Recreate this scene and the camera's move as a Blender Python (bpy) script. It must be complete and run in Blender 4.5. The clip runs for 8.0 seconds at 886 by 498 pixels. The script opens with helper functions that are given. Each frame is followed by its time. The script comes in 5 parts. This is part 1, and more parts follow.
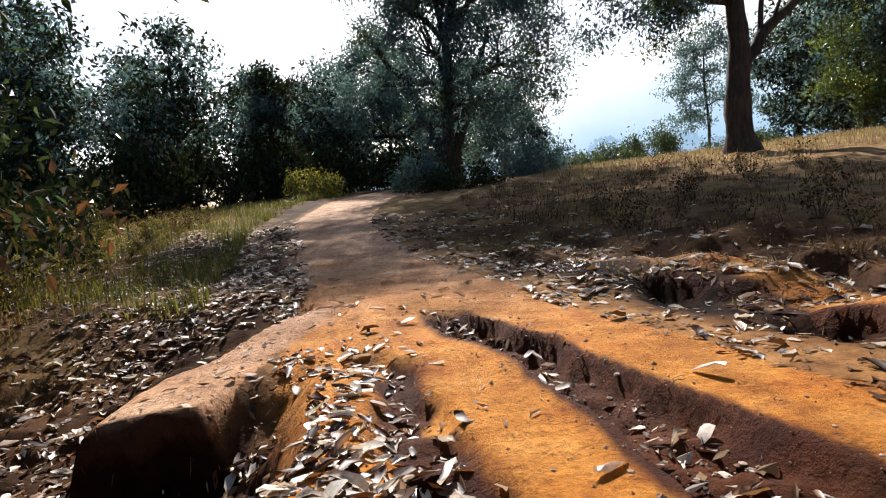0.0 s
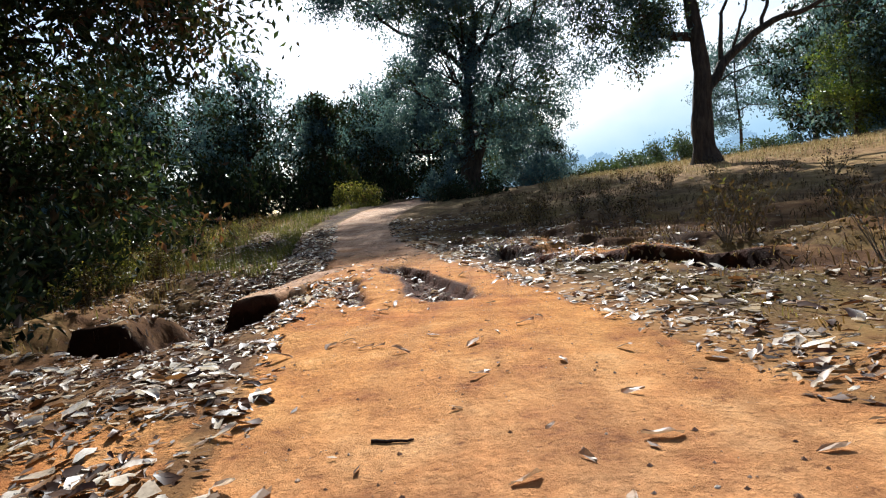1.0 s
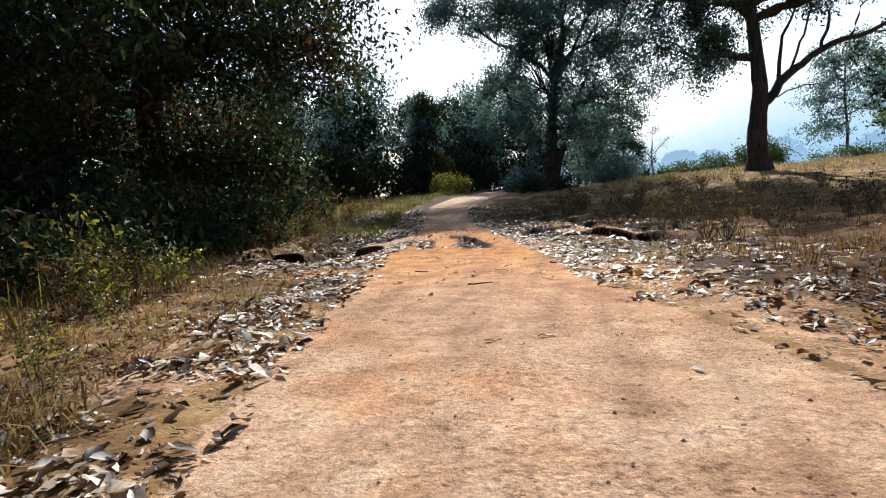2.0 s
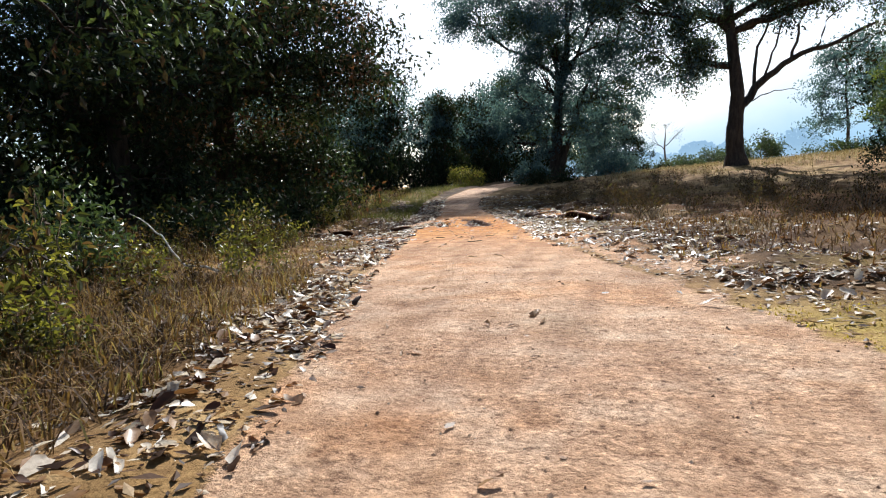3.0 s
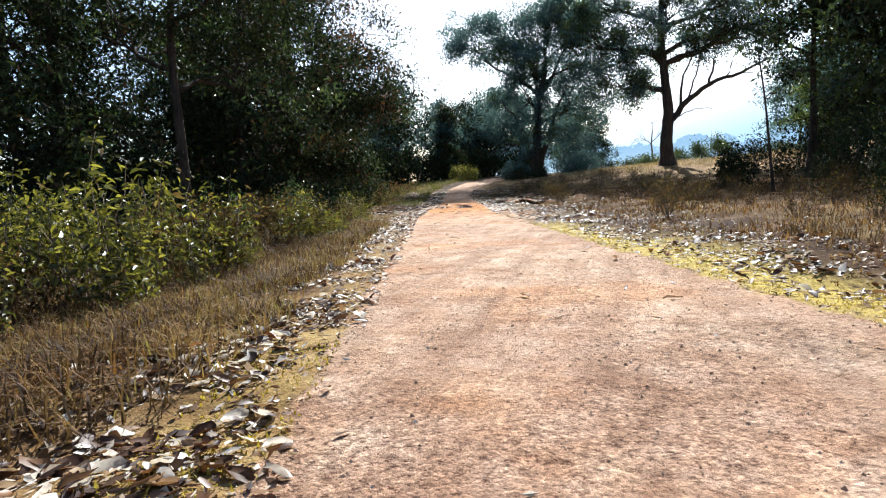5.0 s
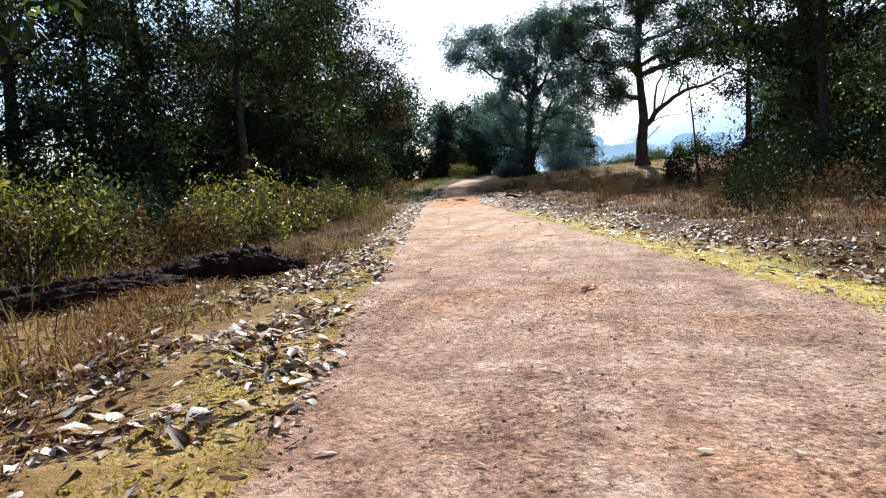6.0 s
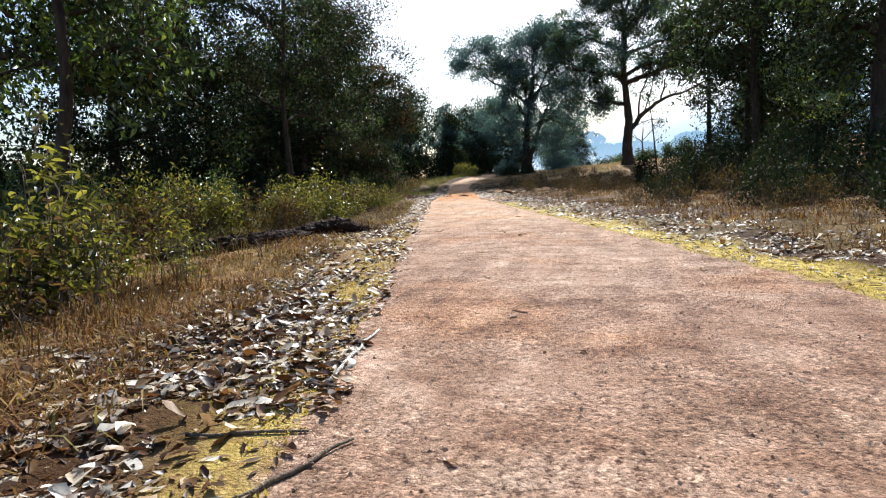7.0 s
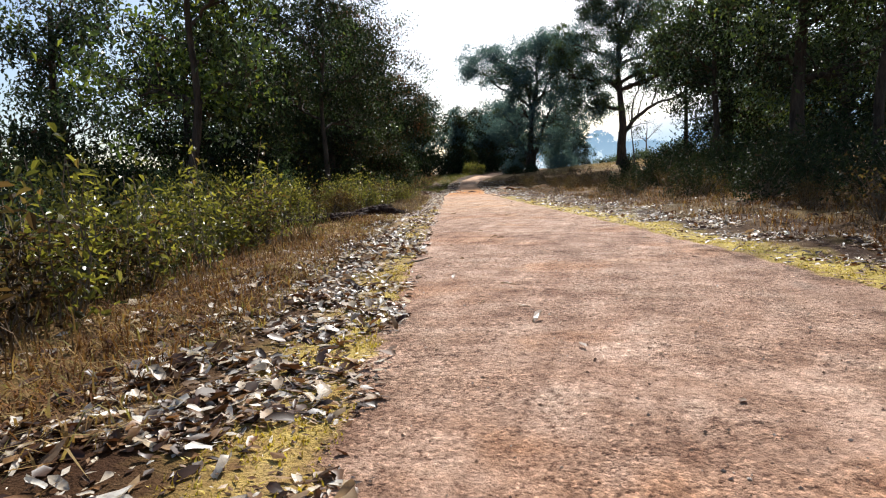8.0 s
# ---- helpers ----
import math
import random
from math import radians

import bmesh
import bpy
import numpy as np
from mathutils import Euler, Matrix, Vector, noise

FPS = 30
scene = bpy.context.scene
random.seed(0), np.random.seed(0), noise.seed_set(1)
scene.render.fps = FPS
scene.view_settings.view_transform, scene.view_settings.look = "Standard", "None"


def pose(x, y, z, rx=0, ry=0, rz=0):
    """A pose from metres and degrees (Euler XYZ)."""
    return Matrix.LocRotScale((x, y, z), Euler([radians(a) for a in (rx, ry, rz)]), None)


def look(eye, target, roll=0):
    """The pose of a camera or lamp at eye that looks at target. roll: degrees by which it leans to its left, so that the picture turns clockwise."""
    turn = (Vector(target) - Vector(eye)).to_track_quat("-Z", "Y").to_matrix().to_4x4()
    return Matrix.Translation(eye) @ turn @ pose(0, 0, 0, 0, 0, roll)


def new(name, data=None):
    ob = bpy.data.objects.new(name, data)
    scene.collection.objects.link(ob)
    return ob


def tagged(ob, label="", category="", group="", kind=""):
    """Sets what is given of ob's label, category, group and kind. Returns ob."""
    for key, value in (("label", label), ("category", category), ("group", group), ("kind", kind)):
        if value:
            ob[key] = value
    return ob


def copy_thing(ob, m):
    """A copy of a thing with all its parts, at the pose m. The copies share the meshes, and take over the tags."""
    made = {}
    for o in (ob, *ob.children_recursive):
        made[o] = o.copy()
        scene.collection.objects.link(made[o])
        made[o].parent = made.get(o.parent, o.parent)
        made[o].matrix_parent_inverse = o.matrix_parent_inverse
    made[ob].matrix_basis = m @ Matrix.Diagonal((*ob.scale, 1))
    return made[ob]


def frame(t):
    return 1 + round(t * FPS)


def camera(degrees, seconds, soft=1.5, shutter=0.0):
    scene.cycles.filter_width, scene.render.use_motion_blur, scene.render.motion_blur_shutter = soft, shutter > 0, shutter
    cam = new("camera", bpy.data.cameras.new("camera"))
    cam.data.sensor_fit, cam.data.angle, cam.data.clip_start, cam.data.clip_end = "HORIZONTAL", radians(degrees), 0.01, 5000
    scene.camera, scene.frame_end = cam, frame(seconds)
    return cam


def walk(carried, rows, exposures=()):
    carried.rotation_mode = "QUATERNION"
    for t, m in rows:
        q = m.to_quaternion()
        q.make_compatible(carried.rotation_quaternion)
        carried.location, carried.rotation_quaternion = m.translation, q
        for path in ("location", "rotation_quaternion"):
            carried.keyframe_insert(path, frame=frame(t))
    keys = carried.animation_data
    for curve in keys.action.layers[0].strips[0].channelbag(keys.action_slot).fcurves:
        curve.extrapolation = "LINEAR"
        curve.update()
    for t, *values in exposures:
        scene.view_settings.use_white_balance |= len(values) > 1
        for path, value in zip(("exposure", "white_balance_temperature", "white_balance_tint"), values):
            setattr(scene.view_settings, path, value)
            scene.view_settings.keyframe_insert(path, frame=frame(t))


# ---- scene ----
cam = camera(72.9, 8.0, soft=1.15)
PATH = [
    (0, (-0.01, 0.063, 0.924), (0.029, 2.055, 0.752), -4.9),
    (0.5, (0.805, -2.432, 0.908), (0.786, -0.439, 0.746), -5.9),
    (1, (1.577, -4.61, 0.871), (1.43, -2.62, 0.732), -5.7),
    (1.5, (2.361, -6.963, 0.835), (2.015, -4.998, 0.696), -3.7),
    (2.8, (4.026, -12.508, 0.793), (3.493, -10.588, 0.617), -2.8),
    (3, (4.201, -13.253, 0.809), (3.668, -11.334, 0.628), -2.7),
    (3.5, (4.754, -15.515, 0.875), (4.219, -13.598, 0.681), -2.7),
    (4, (5.429, -18.001, 0.86), (4.889, -16.086, 0.66), -2.6),
    (5.5, (7.555, -24.775, 0.925), (7.008, -22.863, 0.712), -2.8),
    (6, (8.23, -27.204, 0.906), (7.683, -25.292, 0.687), -2.5),
    (6.5, (8.818, -29.352, 0.928), (8.272, -27.441, 0.706), -2.5),
    (7, (9.537, -31.963, 0.941), (8.976, -30.057, 0.714), -2.5),
    (7.5, (10.211, -34.41, 0.928), (9.632, -32.509, 0.7), -2.5),
    (8, (10.861, -36.879, 0.955), (10.27, -34.982, 0.722), -2.4),
]
walk(cam, [(t, look(eye, target, roll)) for t, eye, target, roll in PATH],
     [(0.0, 0.98, 6400, 14), (0.6, 0.93, 6000, 9), (1.5, 0.85, 5980, 8), (3.5, 0.93, 5980, 8), (4.0, 1.04, 5950, 8), (5.5, 1.14, 5800, 7),
      (6.0, 1.02, 5850, 8), (7.0, 1.02, 6000, 8), (8.0, 0.83, 6250, 10)])

# ---------------------------------------------------------------- light
SUN_AZ, SUN_EL = -3.0, 36.8
to_sun = Vector((math.sin(radians(SUN_AZ)) * math.cos(radians(SUN_EL)),
                 math.cos(radians(SUN_AZ)) * math.cos(radians(SUN_EL)), math.sin(radians(SUN_EL))))
world = bpy.data.worlds.new("sky_world")
scene.world = world
world.use_nodes = True
wn = world.node_tree.nodes
wn.clear()
sky = wn.new("ShaderNodeTexSky")
sky.sky_type, sky.sun_disc = "NISHITA", False
sky.sun_elevation, sky.sun_rotation = radians(SUN_EL), radians(SUN_AZ)
sky.air_density, sky.dust_density, sky.ozone_density = 1.0, 1.6, 1.5
bgd = wn.new("ShaderNodeBackground")
bgd.inputs["Strength"].default_value = 0.08
wout = wn.new("ShaderNodeOutputWorld")
world.node_tree.links.new(sky.outputs[0], bgd.inputs[0])
world.node_tree.links.new(bgd.outputs[0], wout.inputs[0])
sun_data = bpy.data.lights.new("sun", "SUN")
sun_data.energy, sun_data.angle, sun_data.color = 4.8, radians(0.6), (1.0, 0.95, 0.88)
sun_ob = new("sun", sun_data)
sun_ob.matrix_world = look(to_sun * 60, (0, 0, 0))

# ---------------------------------------------------------------- materials


class Mat:
    """A small wrapper that builds one node material."""

    def __init__(self, name):
        self.m = bpy.data.materials.new(name)
        self.m.use_nodes = True
        self.t = self.m.node_tree
        self.t.nodes.clear()
        self.out = self.add("ShaderNodeOutputMaterial")

    def add(self, kind, **inputs):
        n = self.t.nodes.new(kind)
        for k, v in inputs.items():
            n.inputs[k.replace("_", " ")].default_value = v
        return n

    def link(self, a, b):
        self.t.links.new(a, b)

    def coords(self):
        return self.add("ShaderNodeTexCoord").outputs["Object"]

    def noise(self, scale, detail=4.0, rough=0.55, vec=None):
        n = self.add("ShaderNodeTexNoise", Scale=scale, Detail=detail, Roughness=rough)
        if vec:
            self.link(vec, n.inputs["Vector"])
        return n.outputs["Fac"]

    def ramp(self, fac, stops):
        r = self.add("ShaderNodeValToRGB")
        e = r.color_ramp.elements
        while len(e) < len(stops):
            e.new(0.5)
        for el, (p, c) in zip(e, stops):
            el.position, el.color = p, (*c, 1.0)
        self.link(fac, r.inputs[0])
        return r.outputs[0]

    def mix(self, fac, a, b, mode="MIX"):
        n = self.t.nodes.new("ShaderNodeMix")
        n.data_type, n.blend_type = "RGBA", mode
        for sock, v in ((n.inputs[0], fac), (n.inputs[6], a), (n.inputs[7], b)):
            if isinstance(v, (int, float)):
                sock.default_value = v
            elif isinstance(v, tuple):
                sock.default_value = (*v, 1.0)
            else:
                self.link(v, sock)
        return n.outputs[2]

    def math(self, op, a, b=0.0, clamp=False):
        n = self.t.nodes.new("ShaderNodeMath")
        n.operation, n.use_clamp = op, clamp
        for sock, v in ((n.inputs[0], a), (n.inputs[1], b)):
            if isinstance(v, (int, float)):
                sock.default_value = v
            else:
                self.link(v, sock)
        return n.outputs[0]

    def attr(self, name):
        n = self.add("ShaderNodeAttribute")
        n.attribute_name = name
        return n.outputs["Fac"]

    def island(self):
        return self.add("ShaderNodeNewGeometry").outputs["Random Per Island"]

    def bump(self, height, strength, distance):
        b = self.add("ShaderNodeBump", Strength=strength, Distance=distance)
        self.link(height, b.inputs["Height"])
        return b.outputs[0]

    def surface(self, color, rough=0.8, normal=None, spec=0.3):
        p = self.add("ShaderNodeBsdfPrincipled")
        p.inputs["Specular IOR Level"].default_value = spec
        for sock, v in ((p.inputs["Base Color"], color), (p.inputs["Roughness"], rough)):
            if isinstance(v, tuple):
                sock.default_value = (*v, 1.0)
            elif isinstance(v, (int, float)):
                sock.default_value = v
            else:
                self.link(v, sock)
        if normal:
            self.link(normal, p.inputs["Normal"])
        self.link(p.outputs[0], self.out.inputs[0])
        return p


def leaf_material(name, stops, through_light=0.35, rough=0.4, spec=0.5):
    """Leaves: colour by leaf, light shining through, a waxy gloss."""
    k = Mat(name)
    col = k.ramp(k.island(), stops)
    if "fallen" in name:
        col = k.mix(0.45, col, k.ramp(k.noise(45, 5, 0.7, vec=k.coords()), [(0.36, (0.4, 0.3, 0.24)), (0.55, (1.0, 1.0, 1.0))]), "MULTIPLY")
    col = k.mix(0.5, col, k.ramp(k.noise(0.7, 3, vec=k.coords()), [(0.3, (0.55, 0.55, 0.55)), (0.7, (1.0, 1.0, 1.0))]), "MULTIPLY")
    p = k.surface(col, rough, spec=spec)
    tr = k.add("ShaderNodeBsdfTranslucent")
    k.link(k.mix(0.6, col, (1.0, 0.9, 0.75) if "fallen" in name else (0.9, 0.95, 0.35), "MULTIPLY"), tr.inputs[0])
    mx = k.add("ShaderNodeMixShader", Fac=through_light)
    k.link(p.outputs[0], mx.inputs[1])
    k.link(tr.outputs[0], mx.inputs[2])
    k.link(mx.outputs[0], k.out.inputs[0])
    return k.m


def ground_material():
    k = Mat("earth_ground")
    co = k.coords()
    big, mid, fine = k.noise(0.35, 3, vec=co), k.noise(2.6, 5, vec=co), k.noise(30, 5, 0.7, vec=co)

    def cells(scale, stops):
        """Grains of gravel: each cell has its own shade, dark joints between them."""
        v = k.add("ShaderNodeTexVoronoi", Scale=scale, Randomness=1.0)
        k.link(co, v.inputs["Vector"])
        sep_ = k.add("ShaderNodeSeparateColor")
        k.link(v.outputs["Color"], sep_.inputs[0])
        return k.ramp(sep_.outputs[0], stops), v.outputs["Distance"]

    grain, d1 = cells(70, [(0.0, (0.4, 0.34, 0.31)), (0.25, (0.82, 0.79, 0.77)), (0.75, (1.04, 1.04, 1.04)), (1.0, (1.55, 1.52, 1.5))])
    crumb = k.ramp(k.noise(21, 6, 0.8, vec=co), [(0.39, (0.24, 0.17, 0.14)), (0.46, (0.84, 0.81, 0.79)), (0.56, (1.0, 1.0, 1.0)), (0.65, (1.55, 1.53, 1.5))])
    loose = k.ramp(k.noise(2.1, 6, 0.7, vec=co), [(0.38, (0.5, 0.5, 0.5)), (0.52, (1, 1, 1))])
    clump = k.noise(8, 7, 0.8, vec=co)
    orange = k.ramp(mid, [(0.3, (0.31, 0.094, 0.006)), (0.5, (0.49, 0.19, 0.023)), (0.62, (0.57, 0.245, 0.042)), (0.78, (0.63, 0.32, 0.09))])
    tan = k.ramp(mid, [(0.28, (0.215, 0.112, 0.066)), (0.45, (0.375, 0.232, 0.153)), (0.58, (0.475, 0.315, 0.222)), (0.75, (0.57, 0.42, 0.31))])
    pale = k.ramp(mid, [(0.28, (0.39, 0.225, 0.12)), (0.5, (0.53, 0.345, 0.215)), (0.75, (0.63, 0.47, 0.33))])
    tan = k.mix(k.attr("pale"), tan, pale)
    road = k.mix(k.attr("orange"), tan, orange)
    turn = k.add("ShaderNodeMapping", Rotation=(0, 0, radians(-16)), Scale=(1.6, 0.14, 1))
    k.link(co, turn.inputs["Vector"])
    streak = k.noise(2.2, 4, 0.6, vec=turn.outputs[0])
    road = k.mix(0.8, road, k.ramp(streak, [(0.3, (0.66, 0.6, 0.57)), (0.5, (1, 1, 1)), (0.7, (1.2, 1.2, 1.22))]), "MULTIPLY")
    road = k.mix(0.7, road, k.ramp(big, [(0.3, (0.78, 0.7, 0.66)), (0.55, (1, 1, 1)), (0.75, (1.14, 1.16, 1.2))]), "MULTIPLY")
    road = k.mix(0.55, road, k.ramp(fine, [(0.3, (0.5, 0.45, 0.42)), (0.5, (1, 1, 1)), (0.7, (1.2, 1.18, 1.15))]), "MULTIPLY")
    scuff = k.ramp(k.noise(1.7, 7, 0.72, vec=co), [(0.34, (0.62, 0.54, 0.47)), (0.43, (1, 1, 1)), (0.62, (1, 1, 1)), (0.72, (1.18, 1.2, 1.24))])
    road = k.mix(k.math("SUBTRACT", 0.85, k.math("MULTIPLY", k.attr("orange"), 0.6), True), road, scuff, "MULTIPLY")
    tint = k.ramp(k.noise(0.55, 5, 0.6, vec=co), [(0.36, (1.06, 0.92, 0.75)), (0.46, (1.0, 1.0, 1.0)), (0.58, (1.0, 1.0, 1.0)), (0.68, (0.92, 0.97, 0.98))])
    road = k.mix(0.9, road, tint, "MULTIPLY")
    lumpy = k.ramp(clump, [(0.37, (0.42, 0.33, 0.28)), (0.43, (0.94, 0.93, 0.92)), (0.58, (1.0, 1.0, 1.0)), (0.7, (1.25, 1.24, 1.24))])
    road = k.mix(k.math("MULTIPLY", loose, 0.8), road, lumpy, "MULTIPLY")
    worn = k.ramp(k.noise(0.8, 5, 0.6, vec=co), [(0.36, (0.25, 0.25, 0.25)), (0.58, (1, 1, 1))])
    gravel = k.math("ADD", k.math("MULTIPLY", k.math("SUBTRACT", 1.0, k.math("ADD", k.attr("orange"), k.math("MULTIPLY", k.attr("pale"), 0.55)), True), worn), 0.1, True)
    road = k.mix(gravel, road, grain, "MULTIPLY")
    road = k.mix(k.math("MULTIPLY", k.math("ADD", gravel, 0.3, True), loose), road, crumb, "MULTIPLY")
    verge = k.ramp(mid, [(0.3, (0.11, 0.06, 0.027)), (0.5, (0.26, 0.155, 0.066)), (0.72, (0.42, 0.29, 0.14))])
    verge = k.mix(0.7, verge, k.ramp(fine, [(0.3, (0.45, 0.4, 0.36)), (0.6, (1.1, 1.1, 1.1))]), "MULTIPLY")
    red = k.ramp(mid, [(0.3, (0.12, 0.05, 0.018)), (0.5, (0.28, 0.13, 0.042)), (0.72, (0.45, 0.25, 0.1))])
    verge = k.mix(k.math("MULTIPLY", k.attr("orange"), 0.85, True), verge, k.mix(0.6, red, crumb, "MULTIPLY"))
    humus = k.mix(0.8, (0.045, 0.021, 0.01), crumb, "MULTIPLY")
    verge = k.mix(k.attr("humus"), verge, humus)
    moss = k.ramp(fine, [(0.3, (0.2, 0.13, 0.04)), (0.5, (0.48, 0.36, 0.08)), (0.7, (0.66, 0.53, 0.18))])
    patch = k.math("MULTIPLY", k.attr("moss"), k.ramp(k.noise(6, 6, 0.72, vec=co), [(0.36, (0, 0, 0)), (0.5, (1, 1, 1))]))
    verge = k.mix(patch, verge, moss)
    edge = k.math("ADD", k.attr("road"), k.math("MULTIPLY", k.math("SUBTRACT", k.noise(4, 6, 0.7, vec=co), 0.5), 0.9))
    fac = k.ramp(edge, [(0.42, (0, 0, 0)), (0.6, (1, 1, 1))])
    col = k.mix(fac, verge, road)
    # Multiplied in: damp rut soil, and shade painted on the cut earth walls.
    damp_shade = k.ramp(k.attr("damp_shade"), [(0.0, (1, 1, 1)), (0.75, (0.16, 0.1, 0.07)), (1.0, (0.1, 0.06, 0.042))])
    col = k.mix(1.0, col, damp_shade, "MULTIPLY")
    h = k.math("SUBTRACT", k.math("MULTIPLY", fine, 0.8), k.math("MULTIPLY", gravel, k.math("SUBTRACT", k.math("MULTIPLY", d1, 0.5), k.math("MULTIPLY", k.noise(26, 6, 0.75, vec=co), 1.1))))
    h = k.math("ADD", h, k.math("MULTIPLY", k.math("MULTIPLY", clump, loose), k.math("MULTIPLY", fac, 2.6)))
    p = k.surface(col, 0.9, k.bump(h, 0.9, 0.014), 0.1)
    k.link(k.math("ADD", 0.05, k.math("MULTIPLY", fac, 0.1)), p.inputs["Specular IOR Level"])
    return k.m


def bark_material(name, dark, light, scale=9):
    k = Mat(name)
    co = k.coords()
    mp = k.add("ShaderNodeMapping", Scale=(1, 1, 0.22))
    k.link(co, mp.inputs["Vector"])
    n = k.noise(scale, 6, 0.65, vec=mp.outputs[0])
    col = k.ramp(n, [(0.3, dark), (0.7, light)])
    col = k.mix(0.5, col, k.ramp(k.noise(1.3, 3, vec=co), [(0.35, (0.6, 0.6, 0.6)), (0.65, (1, 1, 1))]), "MULTIPLY")
    k.surface(col, 0.9, k.bump(n, 1.0, 0.06), 0.2)
    return k.m


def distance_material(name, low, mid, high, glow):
    """A far backdrop that glows, the haze painted into its colour. "rise" runs from its foot to its top."""
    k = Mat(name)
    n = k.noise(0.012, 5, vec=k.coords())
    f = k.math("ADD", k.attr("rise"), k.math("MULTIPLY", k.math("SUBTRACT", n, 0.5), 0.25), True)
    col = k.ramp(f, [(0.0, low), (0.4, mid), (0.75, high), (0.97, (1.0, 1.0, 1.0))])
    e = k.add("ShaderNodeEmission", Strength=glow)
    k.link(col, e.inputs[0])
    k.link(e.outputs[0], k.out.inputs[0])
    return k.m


def rise(me, values):
    a = me.attributes.new("rise", "FLOAT", "POINT")
    a.data.foreach_set("value", np.asarray(values, np.float32))
    return me


M_GROUND = ground_material()
M_BARK = bark_material("dark_bark", (0.022, 0.016, 0.012), (0.10, 0.075, 0.055))
M_BARK_PALE = bark_material("grey_bark", (0.06, 0.05, 0.04), (0.2, 0.17, 0.14), 12)
M_ROT = bark_material("rotten_wood", (0.007, 0.004, 0.003), (0.06, 0.026, 0.013), 22)
M_TWIG = bark_material("dry_twig", (0.10, 0.07, 0.045), (0.32, 0.25, 0.18), 20)
M_TWIG_PALE = bark_material("bleached_stick", (0.6, 0.55, 0.47), (0.86, 0.82, 0.75), 20)
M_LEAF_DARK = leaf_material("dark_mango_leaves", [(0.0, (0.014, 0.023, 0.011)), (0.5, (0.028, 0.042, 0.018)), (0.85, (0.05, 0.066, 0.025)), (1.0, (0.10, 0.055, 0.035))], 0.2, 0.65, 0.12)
M_LEAF_RED = leaf_material("reddish_young_leaves", [(0.0, (0.05, 0.055, 0.02)), (0.45, (0.09, 0.07, 0.025)), (0.75, (0.17, 0.075, 0.035)), (1.0, (0.26, 0.11, 0.05))], 0.35, 0.4)
M_LEAF_MID = leaf_material("green_leaves", [(0.0, (0.035, 0.058, 0.026)), (0.6, (0.07, 0.105, 0.04)), (1.0, (0.12, 0.15, 0.05))], 0.4, 0.4)
M_LEAF_LIGHT = leaf_material("light_green_leaves", [(0.0, (0.06, 0.095, 0.02)), (0.6, (0.13, 0.18, 0.03)), (1.0, (0.24, 0.26, 0.05))], 0.55, 0.4)
# Distance haze is mixed into this leaf colour as extra blue and brightness.
M_LEAF_HAZE = leaf_material("haze_tinted_leaves", [(0.0, (0.065, 0.12, 0.165)), (0.6, (0.11, 0.185, 0.245)), (1.0, (0.18, 0.25, 0.26))], 0.6, 0.5, 0.3)
M_WEED = leaf_material("weed_leaves", [(0.0, (0.045, 0.05, 0.014)), (0.4, (0.1, 0.1, 0.021)), (0.7, (0.23, 0.21, 0.035)), (0.9, (0.4, 0.36, 0.07)), (1.0, (0.2, 0.11, 0.05))], 0.5, 0.4)
M_GRASS_DRY = leaf_material("dry_grass_blades", [(0.0, (0.14, 0.07, 0.026)), (0.45, (0.29, 0.165, 0.06)), (0.8, (0.44, 0.31, 0.13)), (1.0, (0.22, 0.21, 0.055))], 0.4, 0.75, 0.15)
M_STRAW = leaf_material("pale_straw_blades", [(0.0, (0.2, 0.13, 0.07)), (0.5, (0.36, 0.26, 0.15)), (1.0, (0.5, 0.42, 0.27))], 0.35, 0.8, 0.1)
M_GRASS_GREEN = leaf_material("green_grass_blades", [(0.0, (0.06, 0.07, 0.016)), (0.6, (0.14, 0.14, 0.03)), (1.0, (0.28, 0.23, 0.065))], 0.45, 0.55, 0.3)
M_MOSS = leaf_material("yellow_green_short_grass", [(0.0, (0.3, 0.2, 0.03)), (0.6, (0.56, 0.415, 0.05)), (1.0, (0.68, 0.53, 0.13))], 0.4, 0.6, 0.3)
M_SHRUB_BROWN = leaf_material("withered_shrub_leaves", [(0.0, (0.03, 0.02, 0.012)), (0.5, (0.07, 0.042, 0.02)), (0.8, (0.15, 0.085, 0.035)), (1.0, (0.13, 0.13, 0.04))], 0.55, 0.65, 0.15)
M_FALLEN = leaf_material("dead_fallen_leaves", [(0.0, (0.03, 0.012, 0.006)), (0.4, (0.1, 0.04, 0.014)), (0.55, (0.31, 0.15, 0.05)), (0.65, (0.7, 0.58, 0.42)), (1.0, (0.95, 0.9, 0.78))], 0.35, 0.45, 0.4)
M_FALLEN_BROWN = leaf_material("brown_fallen_leaves", [(0.0, (0.035, 0.016, 0.008)), (0.4, (0.1, 0.046, 0.017)), (0.75, (0.27, 0.14, 0.05)), (0.9, (0.46, 0.31, 0.16)), (1.0, (0.74, 0.66, 0.5))], 0.3, 0.55, 0.25)

# ---------------------------------------------------------------- terrain
YK = np.array([-90, -60, -36, -29.6, -23.7, -20.9, -12.8, -6.6, -2.6, 0.2, 2.9, 6, 9.4, 13.5, 16, 20, 24, 28, 33, 38])
XLK = np.array([26.5, 17.3, 10.1, 8.2, 6.5, 5.7, 3.35, 1.45, 0.5, -0.25, -0.9, -1.4, -2.1, -3.1, -3.3, -3.3, -2.8, -1.6, 1.5, 8])
